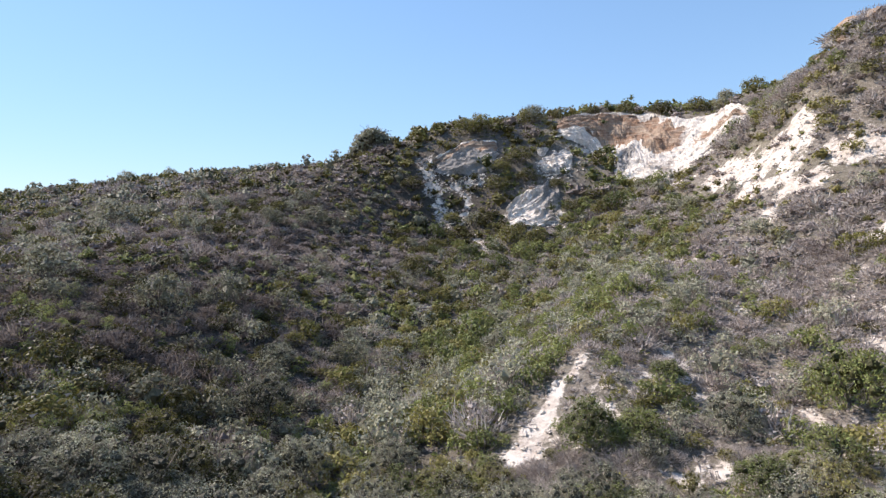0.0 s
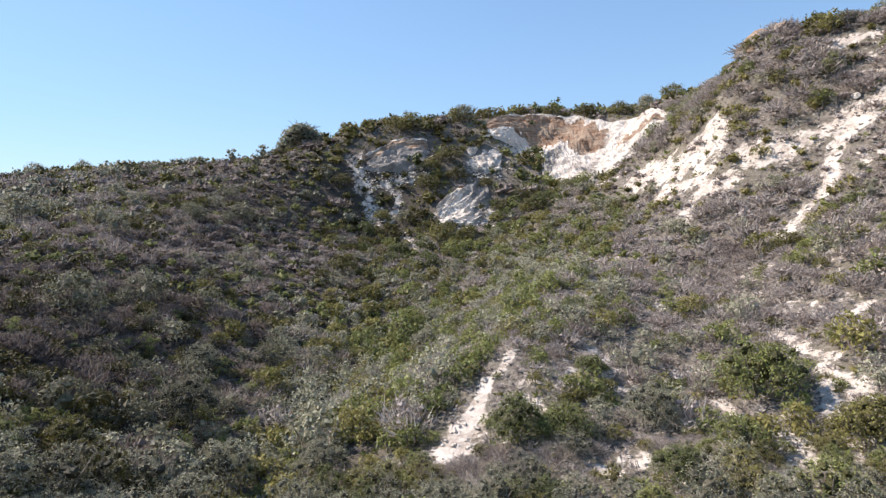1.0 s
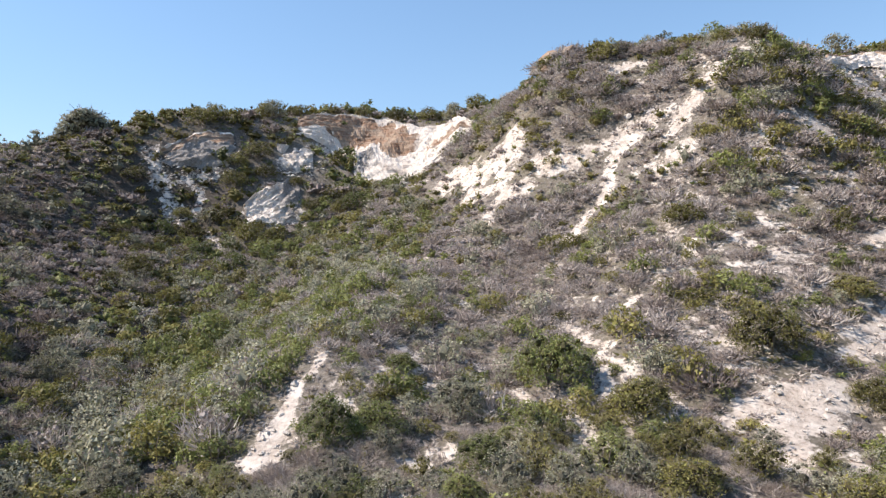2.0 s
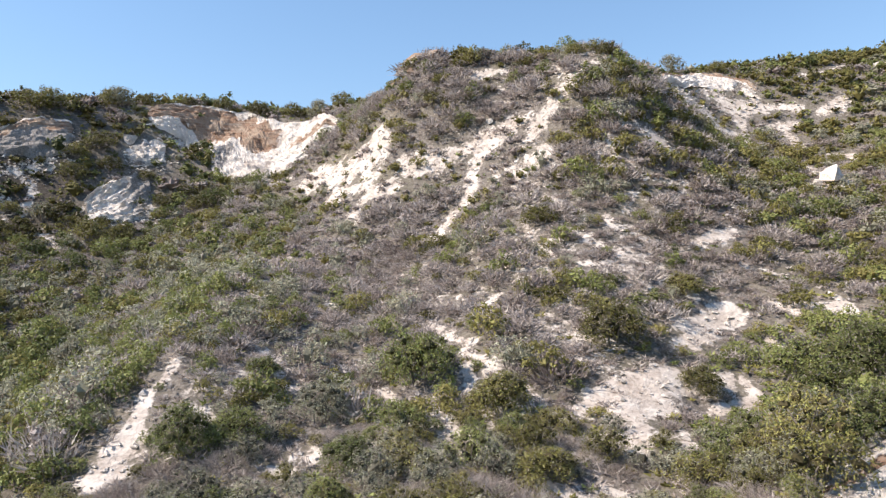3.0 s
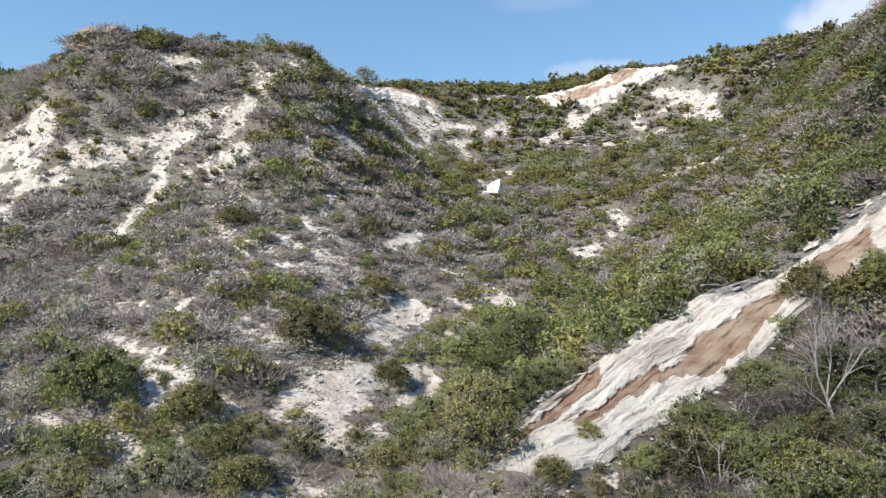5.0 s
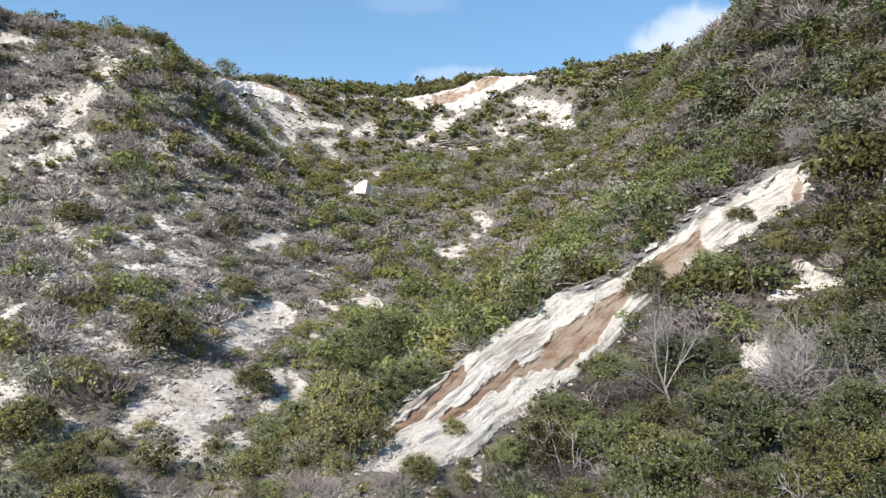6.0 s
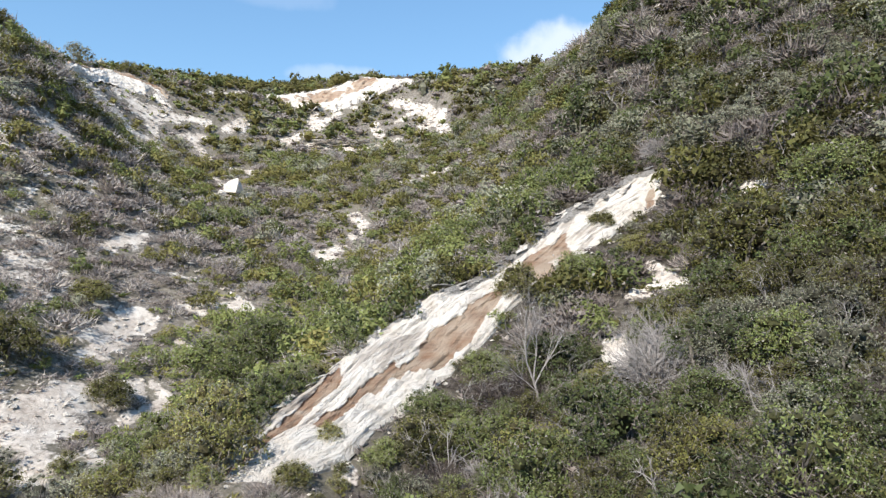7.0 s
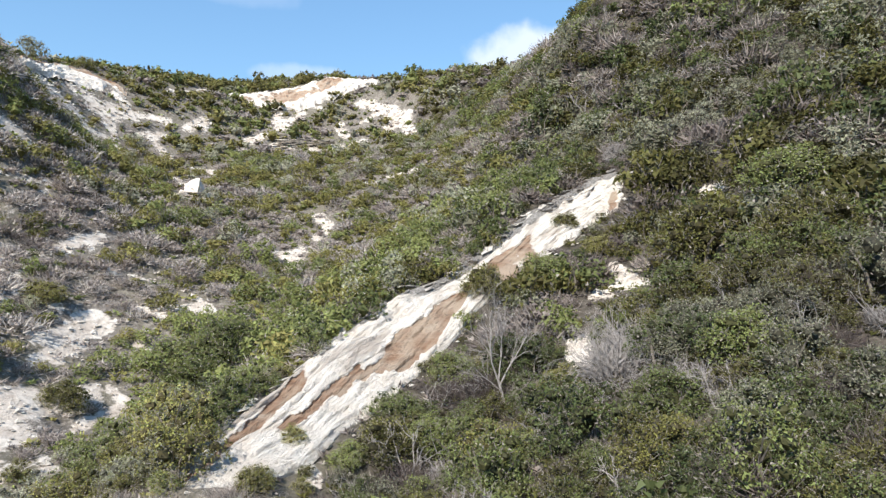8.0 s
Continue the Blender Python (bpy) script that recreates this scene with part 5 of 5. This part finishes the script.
def make_stones():
    """Loose stones on the bare ground and below the rock faces."""
    x, y = RNG.uniform(-10, 108, 60000), RNG.uniform(-15, 102, 60000)
    keep = (bareness(x, y) > 0.5) & (np.hypot(x, y) > 15) & (np.hypot(x, y) < 108)
    x, y = x[keep][:4200], y[keep][:4200]
    for key, n in (("west_upper", 260), ("mid_upper", 160), ("mid_lower", 160), ("bowl_west", 240), ("scarp", 260)):
        f = along(CLIFFS[key][1], n) + RNG.normal(size=(n, 2)) * 0.9
        x, y = np.r_[x, f[:, 0]], np.r_[y, f[:, 1]]
    m = len(x)
    s = 0.05 + 0.16 * RNG.random((m, 1, 1)) ** 3 + 0.0022 * np.hypot(x, y)[:, None, None] * RNG.random((m, 1, 1)) ** 2
    v = OCTA[None] * RNG.uniform(0.6, 1.3, (m, 6, 1)) * [1, 0.9, 0.6] * s + RNG.normal(size=(m, 6, 3)) * 0.15 * s
    v = v + np.stack([x, y, height(x, y)], -1)[:, None, :] + [0, 0, 0.03]
    f = (OCTA_FACES[None] + 6 * np.arange(m)[:, None, None]).reshape(-1, 3)
    me = mesh_from("loose_stones", v.reshape(-1, 3), f, [ROCK], values={"ochre": np.repeat(0.35 * RNG.random(m), 6), "weathered": np.repeat(0.45 * RNG.random(m), 6), "streak": np.full(6 * m, 0.5)})
    tagged(new("loose_stones", me), "loose pale stones on the bare sand", "stones", kind="stuff")


# ---- single trees and dead wood ----
def limb(p, d, length, rad, lev, bend=0.2, spread=0.55, kids=3):
    """A forking branch: arrays."""
    out = []

    def grow(p, d, length, rad, lev):
        for k in range(3):
            q = p + d * length / 3
            out.append(tube(p, q, rad, rad * 0.85, 5 if lev > 1 else 3))
            if lev and k:
                for _ in range(kids - 1 if k == 1 else kids):
                    grow(p + (q - p) * RNG.random(), unit(d + RNG.normal(size=3) * spread), length * RNG.uniform(0.4, 0.65), rad * 0.5, lev - 1)
            p, rad = q, rad * 0.85
            d = unit(d + RNG.normal(size=3) * bend)

    grow(np.array(p, float), unit(np.array(d, float)), length, rad, lev)
    return join(out)


def part_wood(name, arrays, parent, mat):
    return part(name, mesh_from(name, *arrays, [mat]), parent)


def make_dead_tree():
    x, y = 26.0, -1.6
    tree = new("dead_tree")
    tree.matrix_basis = pose(x, y, float(height(x, y)) - 0.1)
    part_wood("trunk", join([tube((0, 0, -0.1), (0.02, 0.10, 0.5), 0.07, 0.06, 7), tube((0.02, 0.10, 0.5), (0.0, 0.25, 1.0), 0.06, 0.05, 7)]), tree, DEAD_WOOD)
    for p, d, n, r in (((0, 0.25, 1.0), (-0.1, 0.38, 1.0), 2.4, 0.042), ((0, 0.2, 0.85), (0.05, -0.50, 1.0), 2.3, 0.036), ((0.0, 0.1, 0.55), (-0.35, 0.8, 0.8), 1.7, 0.027),
                       ((0.02, 0.1, 0.5), (0.1, 0.9, 0.35), 1.2, 0.028), ((0, 0.25, 1.0), (0.35, -0.1, 1.0), 2.0, 0.03), ((0.0, 0.05, 0.3), (-0.3, -0.9, 0.5), 1.2, 0.028)):
        part_wood("branch", limb(p, d, n, r, 3, 0.16, 0.5, 4), tree, DEAD_WOOD)
    tagged(tree, "dead leafless tree with forked pale grey branches", "dead tree")


def make_dead_bushes():
    """Wide bleached bushes, combed over by the wind."""
    for n, (x, y, wide, lean) in enumerate(DEAD):
        if n == 9:  # the dead tree stands here
            continue
        bush = new("dead_bush")
        bush.matrix_basis = pose(x, y, float(height(x, y)) - 0.1, 0, lean, RNG.uniform(0, 360))
        for k in range(11 if wide > 2.3 else 7):
            a = 0.9 * k + 0.5 * RNG.random()
            d = (math.cos(a) * 0.9, math.sin(a) * 0.9, RNG.uniform(0.35, 1.0))
            part_wood("branch", limb((0, 0, 0), d, wide * RNG.uniform(0.42, 0.6), 0.03, 3, 0.25, 0.45, 3 if n < 3 else 2), bush, DEAD_WOOD)
        m = int(430 * wide)  # fine twigs that fill the crown
        d = unit(RNG.normal(size=(m, 3)) * [1, 1, 0.5] + [0, 0, 0.45])
        low = d * wide * [0.46, 0.46, 0.40] * RNG.uniform(0.35, 0.8, (m, 1))
        tip = low + unit(d + RNG.normal(size=(m, 3)) * 0.55) * wide * RNG.uniform(0.08, 0.2, (m, 1))
        part_wood("crown", join([tube(p, q, 0.012, 0.005) for p, q in zip(low, tip)]), bush, DEAD_WOOD)
        tagged(bush, "wide dead bush of tangled bleached grey branches", "dead bush", group="wide dead bushes")


def make_wind_tree():
    """Low tree with its crown combed over by the sea wind, on the crest."""
    x, y = -13.0, 108.0
    tree = new("wind_shaped_tree")
    tree.matrix_basis = pose(x, y, float(height(x, y)) - 0.3) @ Matrix.Scale(1.75, 4)
    part_wood("trunk", join([tube((0, 0, -0.3), (0.4, 0, 1.0), 0.22, 0.18, 7), tube((0.4, 0, 1.0), (0.9, 0, 2.0), 0.18, 0.12, 7)]), tree, BARK)
    for a in range(5):
        part_wood("limb", limb((0.7, 0, 1.5), (math.cos(1.3 * a) + 0.4, math.sin(1.3 * a), 0.7), 1.5, 0.07, 1), tree, BARK)
    c = [(0.4 + 0.42 * k + RNG.uniform(-0.3, 0.3), RNG.uniform(-1.5, 1.5), 2.0 - 0.10 * (k - 1) ** 2 + RNG.uniform(-0.5, 0.2)) for k in range(-4, 5) for _ in range(5)]
    r = [(RNG.uniform(0.5, 0.9),) * 2 + (RNG.uniform(0.4, 0.6),) for _ in c]
    v, q, tone, soft = leaf_cloud(c, r, 5200, 0.15)
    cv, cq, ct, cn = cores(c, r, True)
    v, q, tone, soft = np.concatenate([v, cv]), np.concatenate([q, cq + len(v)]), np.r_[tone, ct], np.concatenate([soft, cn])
    part("crown", mesh_from("crown", v, q, [LEAVES["silver_shrub"]], values={"tone": tone, "shade": np.full(len(v), 0.45)}, normals=soft), tree)
    tagged(tree, "low wind-shaped tree leaning on the hill crest", "tree")


def make_log():
    x, y = 55.3, -2.6
    log = new("fallen_log", mesh_from("fallen_log", *join([tube((-0.9, 0, 0), (0.0, 0.06, 0.05), 0.13, 0.12, 8), tube((0.0, 0.06, 0.05), (0.9, 0, 0.1), 0.12, 0.09, 8),
                                                          tube((0.2, 0.05, 0.05), (0.6, 0.4, 0.35), 0.05, 0.03, 6)]), [DEAD_WOOD]))
    log.matrix_basis = pose(x, y, float(height(x, y)) + 0.55, 0, -25, 100)
    tagged(log, "bleached fallen log lying in the scrub", "log")


make_boulders()
make_crest_rock()
make_stones()
make_dead_tree()
make_dead_bushes()
make_wind_tree()
make_log()
make_slabs()
